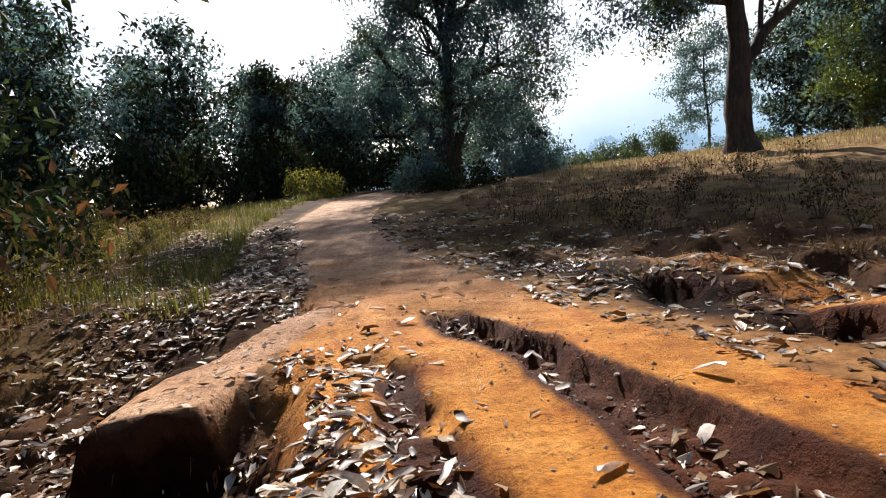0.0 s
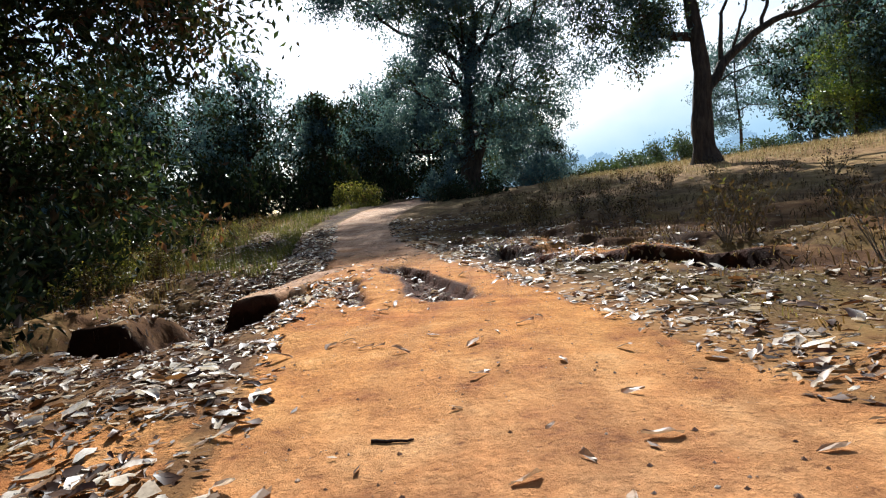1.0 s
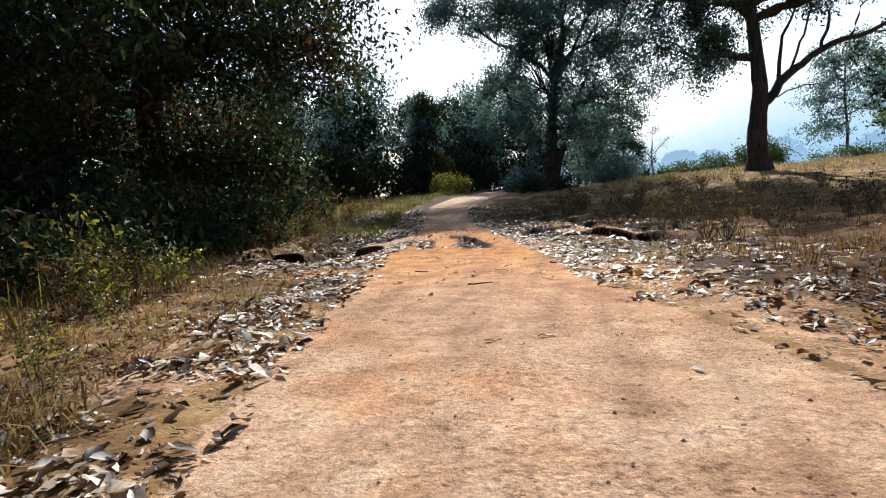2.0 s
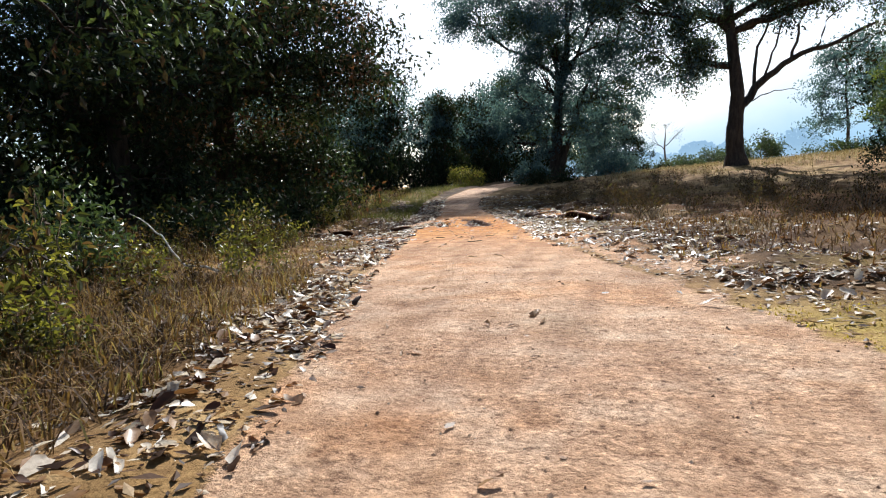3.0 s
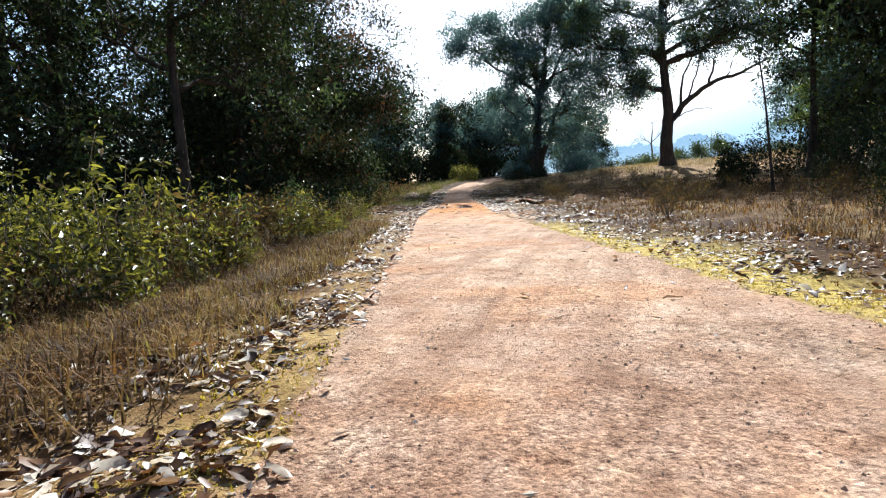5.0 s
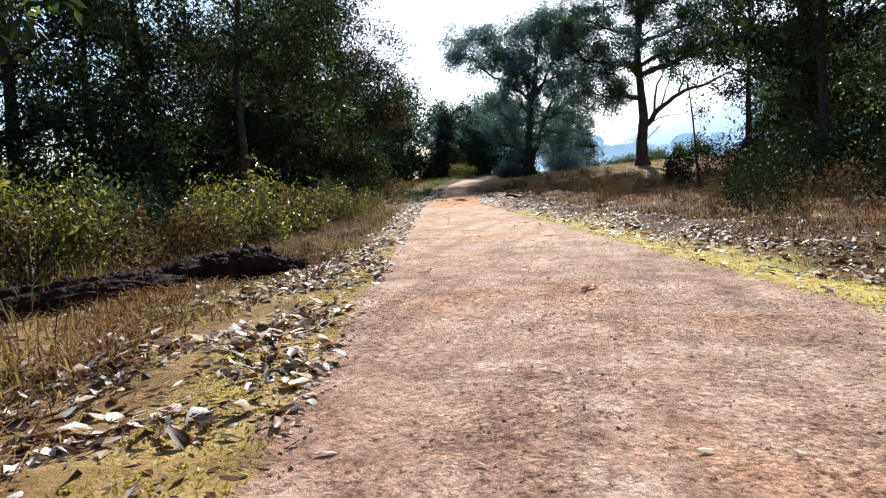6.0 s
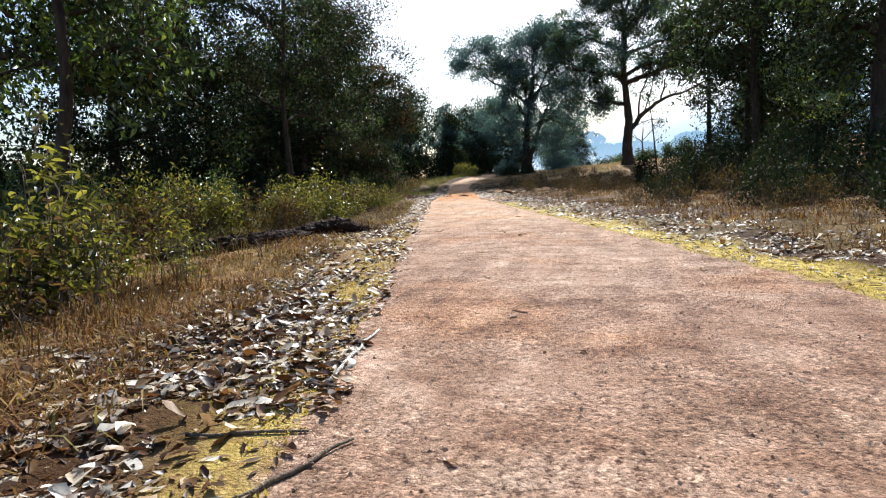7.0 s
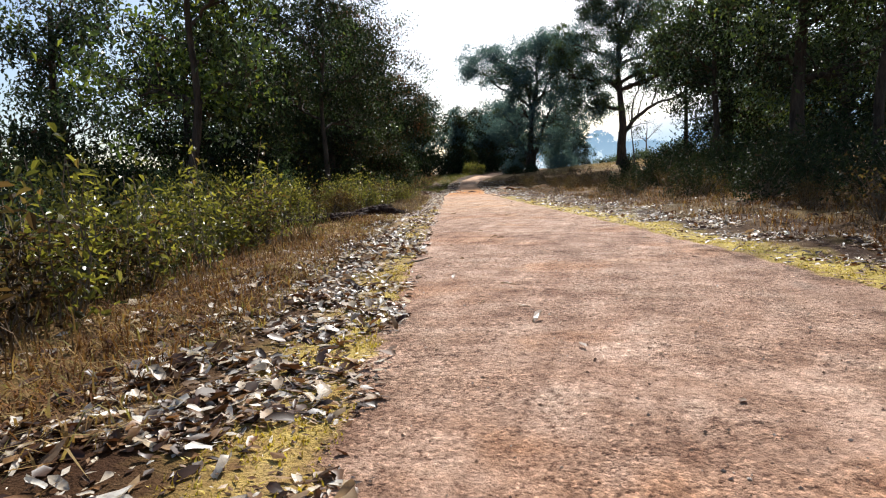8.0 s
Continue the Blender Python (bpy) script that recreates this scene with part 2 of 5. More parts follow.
XRK = np.array([30.2, 21.0, 13.9, 12.05, 10.1, 9.1, 6.3, 4.2, 2.95, 2.3, 1.6, 0.62, -0.5, -1.25, -1.35, -1.15, -0.5, 1.0, 5.0, 13])
_yy = np.linspace(-90, 38, 1281)
_k = np.hanning(31) / np.hanning(31).sum()


def _soft(v):
    return np.convolve(np.pad(np.interp(_yy, YK, v), 15, mode="edge"), _k, "valid")


_xl, _xr = _soft(XLK), _soft(XRK)
LAT = np.random.RandomState(7).rand(256, 256)


def lattice(x, y):
    """Smooth value noise, 0 to 1."""
    x, y = np.asarray(x, float), np.asarray(y, float)
    i, j = np.floor(x).astype(int), np.floor(y).astype(int)
    u, v = x - i, y - j
    u, v = u * u * (3 - 2 * u), v * v * (3 - 2 * v)
    a, b = LAT[i % 256, j % 256], LAT[(i + 1) % 256, j % 256]
    c, d = LAT[i % 256, (j + 1) % 256], LAT[(i + 1) % 256, (j + 1) % 256]
    return a * (1 - u) * (1 - v) + b * u * (1 - v) + c * (1 - u) * v + d * u * v


def step(a, b, v):
    """0 before a, 1 past b, smooth between; a may lie past b."""
    t = np.clip((v - a) / (b - a), 0, 1)
    return t * t * (3 - 2 * t)


def edges(y):
    return np.interp(y, _yy, _xl), np.interp(y, _yy, _xr)


def groove(x, y, pts, half, soft):
    """1 inside a groove that follows a line of (x, y), 0 outside."""
    px, py = np.array([p[0] for p in pts]), np.array([p[1] for p in pts])
    cx = np.interp(y, py, px)
    d = np.abs(x - cx + 0.16 * (lattice(x * 3 + 9, y * 3) - 0.5))
    ends = step(py[0] - 0.1, py[0] + 0.7, y) * (1 - step(py[-1] - 0.5, py[-1] + 0.1, y))
    return (1 - step(half - soft, half + soft, d)) * ends


RUT_A = [(1.2, 0.9), (0.98, 1.8), (0.84, 2.55), (0.57, 3.4), (0.34, 4.0), (0.02, 4.9)]
RUT_B = [(0.22, 1.0), (0.04, 1.95), (-0.12, 2.5), (-0.33, 3.3), (-0.5, 3.9)]


def terrain(x, y):
    """Height of the ground, and what covers it."""
    x, y = np.asarray(x, float), np.asarray(y, float)
    xl, xr = edges(y)
    z = np.interp(y, [-400, 4, 8, 20, 28, 45, 80, 160, 400], [0.0, 0.0, 0.12, 1.05, 1.45, 2.0, 1.0, -6, -14])
    dr, dl = x - xr, xl - x
    z = z + 0.045 * np.clip(dr - 0.4, 0, 26) * step(-60, 5, y + 0 * x) ** 0.5 + 0.09 * np.clip(dr - 20, 0, 40)
    z = z - 0.03 * np.clip(dl - 0.3, 0, 10)
    off = np.maximum(dr, dl)
    wild = step(-0.1, 1.2, off)
    z = z + wild * (0.16 * (lattice(x * 0.7, y * 0.7) - 0.5) + 0.10 * (lattice(x * 2.1, y * 2.1) - 0.5))
    z = z + 0.03 * (lattice(x * 1.1 + 5, y * 1.1) - 0.5) + 0.012 * (lattice(x * 5, y * 5) - 0.5)
    # ruts washed into the road
    ra, rb = groove(x, y, RUT_A, 0.16 + 0.07 * step(4.2, 1.6, y), 0.045), groove(x, y, RUT_B, 0.14, 0.06)
    lump = lattice(x * 9, y * 9) - 0.5
    z = z - (0.13 + 0.1 * lump) * ra - (0.07 + 0.06 * lump) * rb
    # washed-out hollow beside the road, with an earth pedestal left standing in it
    hol = step(-4.2, -3.2, x + 0.5 * lattice(x * 2, y * 2)) * (1 - step(-1.0, -0.55, x + 0.25 * (lattice(x * 3, y * 3 + 4) - 0.5)))
    hol = hol * step(0.1, 0.8, y + 0.4 * (lattice(x * 2.2, 3.3) - 0.5)) * (1 - step(4.2, 6.4, y))
    ped_c = -1.65 + 0.23 * (y - 3.0)
    wob = 0.2 * (lattice(x * 2.3 + 3, y * 2.3) - 0.5)
    ped = (1 - step(0.24, 0.4, np.abs(x - ped_c + wob) * (1 + 0.12 * (y - 3)))) * step(2.93, 3.03, y + wob + 0.06 * lump) * (1 - step(5.2, 6.2, y))
    ped2 = (1 - step(0.28, 0.44, np.abs(x + 2.75 + wob))) * step(1.48, 1.66, y + wob) * (1 - step(2.2, 3.4, y))
    fade = 1 - step(-0.1, 0.3, x - ped_c) * step(2.9, 3.9, y)
    cut = hol * (1 - np.maximum(ped, ped2)) * fade
    z = z - (0.42 + 0.12 * lump) * cut - 0.06 * hol
    # gully and ledge along the other edge
    gx = np.interp(y, [1.2, 2.4, 3.4, 4.4, 5.8, 7.5, 9.0], [4.3, 3.1, 2.35, 2.0, 1.5, 1.0, 0.6]) + 0.4 * (lattice(x * 1.7, y * 1.7 + 8) - 0.5) + 0.28 * (lattice(x * 4.3, y * 4.3 + 8) - 0.5)
    near = step(0.6, 1.8, y) * (1 - step(6.5, 9.0, y))
    broken = step(0.25, 0.65, lattice(y * 1.5 + 2, x * 0.9 + 1))
    led = step(-0.06, 0.08, x - gx + 0.1 * lump)
    trench = np.exp(-((x - gx + 0.18) / 0.2) ** 2)
    z = z + near * broken * (0.12 * led * np.exp(-np.clip(x - gx, 0, 9) / 3.0) - 0.12 * trench)
    g2 = gx + 1.3 + 0.6 * (lattice(y * 0.9, x * 0.9) - 0.5) 
    z = z + near * (0.13 * step(0.35, 0.75, lattice(y * 1.3 + 8, x * 0.7)) * step(-0.1, 0.14, x - g2) * np.exp(-np.clip(x - g2, 0, 9) / 2.5) - 0.1 * np.exp(-((x - g2 + 0.2) / 0.25) ** 2))
    road = 1 - step(-0.18, 0.18, off)
    road = np.maximum(road, ped * 0.9)
    road = np.maximum(road, near * step(-0.2, 0.1, x - gx) * (1 - step(0.5, 0.9, x - gx)) * 0.62)
    sandy = step(-11, -7, y) * (1 - step(-2.5, 0.0, y)) * step(0.0, 0.2, off) * (1 - step(0.7, 1.9, off)) * step(0.32, 0.58, lattice(x * 0.9 + 4, y * 0.9))
    road = np.maximum(road, 0.6 * sandy)
    road = road * (1 - 0.25 * cut)
    orange = step(-9.5, 1.2, y + 1.5 * (lattice(x * 0.5, y * 0.5) - 0.5)) * (1 - 0.9 * step(3.5, 9, y)) * (1 - 0.75 * ped)
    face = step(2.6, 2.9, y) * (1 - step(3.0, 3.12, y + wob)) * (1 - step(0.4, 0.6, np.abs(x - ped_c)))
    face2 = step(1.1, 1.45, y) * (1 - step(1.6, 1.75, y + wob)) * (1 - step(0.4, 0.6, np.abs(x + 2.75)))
    # Damp rut soil, plus painted shade on pedestal fronts, hollow and gully wall.
    damp_shade = np.clip(np.maximum(face, face2) + 1.8 * groove(x + 0.01, y, RUT_A, 0.23 + 0.08 * step(4.2, 1.6, y), 0.06) + 1.1 * rb * (lattice(x * 5, y * 5) > 0.3) + 0.6 * cut + near * (1.1 * np.exp(-((x - gx + 0.12) / 0.32) ** 2) + 0.9 * led * (1 - step(0.05, 0.3, x - gx))), 0, 1)
    damp_shade = damp_shade * (0.75 + 0.25 * lattice(x * 6, y * 6))
    moss_r = (1 - step(-11.5, -8.0, y)) * step(-0.1, 0.12, dr) * (1 - step(0.5, np.interp(y, [-24, -16], [0.8, 1.35]), dr + 0.35 * (lattice(x * 2.7, y * 2.7 + 9) - 0.5)))
    moss_l = np.interp(y, [-30, -24, -16], [0.95, 0.5, 0.12]) * (1 - step(-15, -9, y)) * step(-0.1, 0.12, dl) * (1 - step(0.22, np.interp(y, [-28, -25, -15], [0.55, 0.85, 0.65]), dl + 0.3 * (lattice(x * 3.1, y * 3.1) - 0.5))) * (0.4 + 0.9 * lattice(x * 1.9 + 3, y * 1.9))
    moss = np.clip(moss_r + moss_l + 0.12 * wild * (lattice(x * 0.8, y * 0.8 + 3) > 0.62), 0, 1)
    far_l = step(0.15, 0.6, dl) * np.exp(-np.clip(dl - np.interp(y, [-30, -18], [1.7, 0.9]), 0, 9) / 0.6)
    lit_l = np.where(y > -4, step(-0.2, 0.3, dl) * np.exp(-np.clip(dl - 0.5, 0, 9) / 3.5), far_l)
    lit_r = step(0.2, 0.7, dr) * np.exp(-np.clip(dr - 2.0, 0, 9) / 5.0) * np.interp(y, [8, 16], [1, 0])
    humus = np.clip(lit_l * np.interp(y, [-30, -25, -12, -4], [0.9, 0.2, 0.4, 1.0]) + lit_r, 0, 1) * (0.55 + 0.7 * lattice(x * 2.3, y * 2.3 + 6)) * (1 - road)
    pale = step(-27, -15, y + 2 * (lattice(x * 0.4, y * 0.4 + 2) - 0.5))
    return z, road, orange, moss, damp_shade, np.clip(humus, 0, 1), pale


def height(x, y):
    return terrain(x, y)[0]


def hz(x, y):
    return float(terrain(np.array([x]), np.array([y]))[0][0])


def mesh_np(name, verts, faces, material, smooth=False):
    """A mesh from numpy arrays; faces all have the same number of corners."""
    verts, faces = np.asarray(verts, np.float32), np.asarray(faces, np.int32)
    me = bpy.data.meshes.new(name)
    n = faces.shape[1]
    me.vertices.add(len(verts))
    me.vertices.foreach_set("co", verts.ravel())
    me.loops.add(faces.size)
    me.loops.foreach_set("vertex_index", faces.ravel())
    me.polygons.add(len(faces))
    me.polygons.foreach_set("loop_start", np.arange(0, faces.size, n, dtype=np.int32))
    me.polygons.foreach_set("use_smooth", np.full(len(faces), smooth))
    me.update(calc_edges=True)
    me.validate()
    me.materials.append(material)
    return me


def part(name, me, parent, label=""):
    """Links a mesh as one part of a thing, at the thing's origin."""
    ob = new(name, me)
    ob.parent = parent
    if label:
        ob["label"] = label
    if name in ("branchwork", "leaves", "crown"):
        ob["kind"] = "stuff"
    return ob


def ticks(*spans):
    return np.unique(np.round(np.concatenate([np.arange(a, b, s) for a, b, s in spans]), 4))


gx_ = ticks((-1200, -120, 90), (-120, -30, 6), (-30, -14, 0.8), (-14, -4.5, 0.3), (-4.5, -2.2, 0.085), (-2.2, 1.3, 0.043), (1.3, 4.6, 0.075), (4.6, 15, 0.24), (15, 32, 0.6), (32, 120, 6), (120, 1300, 90))
gy_ = ticks((-900, -100, 90), (-100, -44, 4), (-44, -0.6, 0.32), (-0.6, 0.6, 0.07), (0.6, 5.3, 0.043), (5.3, 7.6, 0.07), (7.6, 20, 0.2), (20, 45, 0.5), (45, 140, 6), (140, 1700, 90))
GX, GY = np.meshgrid(gx_, gy_)
GZ, G_ROAD, G_OR, G_MOSS, G_DAMP_SHADE, G_HUM, G_PALE = terrain(GX.ravel(), GY.ravel())
nx = len(gx_)
ii, jj = np.meshgrid(np.arange(nx - 1), np.arange(len(gy_) - 1))
c0 = (jj * nx + ii).ravel()
quads = np.stack([c0, c0 + 1, c0 + nx + 1, c0 + nx], 1)
on_road = (G_ROAD[quads].mean(1) > 0.5) & (GY.ravel()[c0] > -85) & (GY.ravel()[c0] < 37)


def ground_piece(name, sel, label, category):
    q = quads[sel]
    used, inv = np.unique(q.ravel(), return_inverse=True)
    v = np.stack([GX.ravel()[used], GY.ravel()[used], GZ[used]], 1)
    me = mesh_np(name, v, inv.reshape(-1, 4), M_GROUND, True)
    for key, val in (("road", G_ROAD), ("orange", G_OR), ("moss", G_MOSS), ("damp_shade", G_DAMP_SHADE), ("humus", G_HUM), ("pale", G_PALE)):
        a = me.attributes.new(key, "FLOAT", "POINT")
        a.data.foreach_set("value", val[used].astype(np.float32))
    return tagged(new(name, me), label, category, kind="structure")


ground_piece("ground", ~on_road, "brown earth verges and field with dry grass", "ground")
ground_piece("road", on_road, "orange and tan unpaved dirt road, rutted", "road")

# ---------------------------------------------------------------- plant building


def tube(points, radii, sides=7, seed=0, rough=0.0):
    """A tapered tube along points: vertices and quads."""
    p, r = np.asarray(points, float), np.asarray(radii, float)
    n = len(p)
    tan = np.gradient(p, axis=0)
    tan /= np.linalg.norm(tan, axis=1)[:, None] + 1e-9
    ref = np.where(np.abs(tan[:, 2:3]) < 0.9, np.array([[0, 0, 1.0]]), np.array([[1.0, 0, 0]]))
    u = np.cross(tan, ref)
    u /= np.linalg.norm(u, axis=1)[:, None] + 1e-9
    w = np.cross(tan, u)
    a = np.linspace(0, 2 * np.pi, sides, endpoint=False)
    rr = r[:, None] * (1 + rough * (np.random.RandomState(seed).rand(n, sides) - 0.5))
    v = p[:, None] + rr[..., None] * (np.cos(a)[None, :, None] * u[:, None] + np.sin(a)[None, :, None] * w[:, None])
    i, j = np.meshgrid(np.arange(n - 1), np.arange(sides), indexing="ij")
    j2 = (j + 1) % sides
    f = np.stack([i * sides + j, i * sides + j2, (i + 1) * sides + j2, (i + 1) * sides + j], -1).reshape(-1, 4)
    return v.reshape(-1, 3), f


def joined(pieces):
    vs, fs, o = [], [], 0
    for v, f in pieces:
        vs.append(v)
        fs.append(f + o)
        o += len(v)
    return np.concatenate(vs), np.concatenate(fs)


def leaf_mesh(name, centres, size, material, rs, wide=0.42, droop=0.35, fold=0.25, up=0.4):
    """Many small pointed leaves, each two folded triangles on a shared midrib."""
    n = len(centres)
    d = rs.normal(size=(n, 3))
    d[:, 2] -= droop * 2
    d /= np.linalg.norm(d, axis=1)[:, None]
    q = rs.normal(size=(n, 3)) + np.array([0, 0, up])
    s = np.cross(d, q)
    s /= np.linalg.norm(s, axis=1)[:, None] + 1e-9
    m = np.cross(s, d)
    ln = size * rs.uniform(0.6, 1.35, n)[:, None]
    base = centres - d * ln * 0.5
    mid = base + d * ln * 0.45
    tip = base + d * ln
    a = mid + s * ln * wide * 0.5 + m * ln * fold * 0.5
    b = mid - s * ln * wide * 0.5 + m * ln * fold * 0.5
    v = np.stack([base, a, tip, b], 1).reshape(-1, 3)
    k = np.arange(n)[:, None] * 4
    f = np.concatenate([k + np.array([[0, 1, 2]]), k + np.array([[0, 2, 3]])], 0)
    return mesh_np(name, v, f, material)


def shaped_leaves(name, centres, size, material, rs, wide=0.5, droop=0.25, fold=0.12):
    """Leaves for plants close to the path: each two folded halves with a rounded outline."""
    n = len(centres)
    d = rs.normal(size=(n, 3))
    d[:, 2] = d[:, 2] * 0.6 - droop
    d /= np.linalg.norm(d, axis=1)[:, None]
    s = np.cross(d, rs.normal(size=(n, 3)) * 0.5 + np.array([0, 0, 1.0]))
    s /= np.linalg.norm(s, axis=1)[:, None] + 1e-9
    m = np.cross(s, d)
    ln = size * rs.uniform(0.55, 1.3, n)[:, None]
    w = ln * wide * 0.5
    b0 = centres - d * ln * 0.5
    tip = b0 + d * ln - m * ln * 0.12
    r1, l1 = b0 + d * ln * 0.28 + s * w * 0.9 + m * ln * fold, b0 + d * ln * 0.28 - s * w * 0.9 + m * ln * fold
    r2, l2 = b0 + d * ln * 0.66 + s * w * 0.75 + m * ln * fold * 0.6, b0 + d * ln * 0.66 - s * w * 0.75 + m * ln * fold * 0.6
    v = np.stack([b0, r1, r2, tip, l2, l1], 1).reshape(-1, 3)
    k = np.arange(n)[:, None] * 6
    f = np.concatenate([k + np.array([[0, 1, 2, 3]]), k + np.array([[0, 3, 4, 5]])], 0)
    return mesh_np(name, v, f, material)


def bend(a, b, rs, n=7, sag=0.15):
    """A crooked line from a to b."""
    a, b = np.asarray(a, float), np.asarray(b, float)
    t = np.linspace(0, 1, n)[:, None]
    ln = np.linalg.norm(b - a)
    off = np.cumsum(rs.normal(size=(n, 3)), 0) * ln * 0.035
    off = off - t * off[-1]
    arch = np.sin(t * np.pi) * np.array([[0, 0, sag * ln]])
    return a + (b - a) * t + off * np.minimum(1, t * 4) + arch


def tree(name, at, trunk, radius, lobes, leaf, leaf_mats, seed, bark=None, per_clump=420, spread=0.75, sides=9,
         label="", group="", extra_limbs=(), twigs=3, flare=1.35):
    """A tree: a trunk along the line `trunk` (relative to its base), limbs that reach the clumps of each lobe (centre, radii, clumps),
    twigs, and leaves round the twigs. leaf_mats: (material, share)."""
    rs = np.random.RandomState(seed)
    bark = bark or M_BARK
    root = new(name)
    root.location = (at[0], at[1], hz(at[0], at[1]) - 0.05 if len(at) < 3 else at[2])
    tp = np.array(trunk, float)
    t = np.linspace(0, len(tp) - 1, 5 * (len(tp) - 1) + 1)
    line = np.stack([np.interp(t, np.arange(len(tp)), tp[:, c]) for c in range(3)], 1)
    kk = np.array([0.25, 0.5, 0.25])
    for _ in range(3):
        for c in range(3):
            line[1:-1, c] = np.convolve(line[:, c], kk, "valid")
    rad = radius * (1 - 0.68 * np.linspace(0, 1, len(line)) ** 0.9)
    rad[0] *= flare
    rad[1] *= 1 + (flare - 1) * 0.4
    part("trunk", mesh_np("trunk", *tube(line, rad, sides + 3, seed, 0.16), bark, True), root)
    cents = []
    limbs = [(c, r, int(k)) for c, r, k in lobes]
    for c, r, k in limbs:
        c, r = np.array(c, float), np.array(r, float)
        d = rs.normal(size=(k, 3))
        d /= np.linalg.norm(d, axis=1)[:, None]
        q = c + d * r * rs.uniform(0.35, 1.0, (k, 1)) ** 0.6
        want = c[2] - r[2] * 0.6
        idx = int(np.clip(np.searchsorted(line[:, 2], want * 0.75 + 0.25 * line[-1, 2] * 0.3), len(line) * 0.3, len(line) - 1))
        a0 = line[idx]
        pieces = []
        main = bend(a0, c + (0, 0, -0.3 * r[2]), rs, 8, 0.06)
        r0 = min(rad[idx] * 0.75, radius * 0.5)
        pieces.append(tube(main, np.linspace(r0, r0 * 0.35, 8), sides))
        for e in q:
            st = main[rs.randint(3, 8)]
            br = bend(st, e, rs, 6, 0.05)
            rb = r0 * 0.22 + 0.01
            pieces.append(tube(br, np.linspace(rb, 0.012, 6), 4))
            for _ in range(twigs):
                g = e + rs.normal(size=3) * spread * 0.8
                pieces.append(tube(bend(br[3 + rs.randint(0, 2)], g, rs, 3, 0.02), np.linspace(rb * 0.4, 0.006, 3), 3))
                cents.append(g)
            cents.append(e)
        arm = part("limb", mesh_np("limb", *pieces[0], bark, True), root)
        part("branchwork", mesh_np("branchwork", *joined(pieces[1:]), bark, True), arm)
    for pts, r0, r1 in extra_limbs:
        li = bend(pts[0], pts[1], rs, 5, 0.03)
        for nxt in pts[2:]:
            li = np.concatenate([li, bend(li[-1], nxt, rs, 5, 0.03)[1:]])
        part("limb", mesh_np("limb", *tube(li, np.linspace(r0, r1, len(li)), sides), bark, True), root)
    cents = np.array(cents)
    share_from = 0.0
    pick = rs.permutation(len(cents))
    for mat_, share in leaf_mats:
        lo, hi = int(share_from * len(cents)), int((share_from + share) * len(cents))
        sel = cents[pick[lo:hi]]
        share_from += share
        if not len(sel):
            continue
        n = per_clump // (twigs + 1)
        sz = rs.uniform(0.7, 1.2, (len(sel), 1, 1))
        pts = sel[:, None] + rs.normal(size=(len(sel), n, 3)) * np.array([1, 1, 0.7]) * spread * 0.5 * sz
        part("crown", leaf_mesh("crown", pts.reshape(-1, 3), leaf, mat_, rs), root)
    return tagged(root, label, "tree", group)


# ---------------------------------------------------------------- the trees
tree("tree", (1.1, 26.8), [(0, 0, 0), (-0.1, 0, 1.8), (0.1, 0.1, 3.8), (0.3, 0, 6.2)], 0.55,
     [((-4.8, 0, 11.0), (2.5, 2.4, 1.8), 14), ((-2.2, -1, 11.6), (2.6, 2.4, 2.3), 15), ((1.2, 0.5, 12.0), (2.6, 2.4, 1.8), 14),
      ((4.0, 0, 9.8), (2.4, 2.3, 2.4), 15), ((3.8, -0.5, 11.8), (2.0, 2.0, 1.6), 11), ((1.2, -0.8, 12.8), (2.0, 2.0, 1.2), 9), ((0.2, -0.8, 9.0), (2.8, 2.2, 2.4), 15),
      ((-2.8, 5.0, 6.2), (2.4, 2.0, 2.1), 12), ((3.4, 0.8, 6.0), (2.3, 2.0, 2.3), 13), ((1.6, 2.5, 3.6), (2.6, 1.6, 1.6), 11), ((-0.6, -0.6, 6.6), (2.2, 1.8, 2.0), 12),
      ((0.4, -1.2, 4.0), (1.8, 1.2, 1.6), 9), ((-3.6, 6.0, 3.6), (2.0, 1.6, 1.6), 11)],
     0.18, [(M_LEAF_HAZE, 0.88), (M_LEAF_MID, 0.12)], 11, per_clump=640, spread=0.8,
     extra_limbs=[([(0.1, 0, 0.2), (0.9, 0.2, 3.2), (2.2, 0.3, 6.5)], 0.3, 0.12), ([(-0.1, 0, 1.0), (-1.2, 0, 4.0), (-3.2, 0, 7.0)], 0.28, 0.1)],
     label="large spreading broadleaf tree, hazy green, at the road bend")

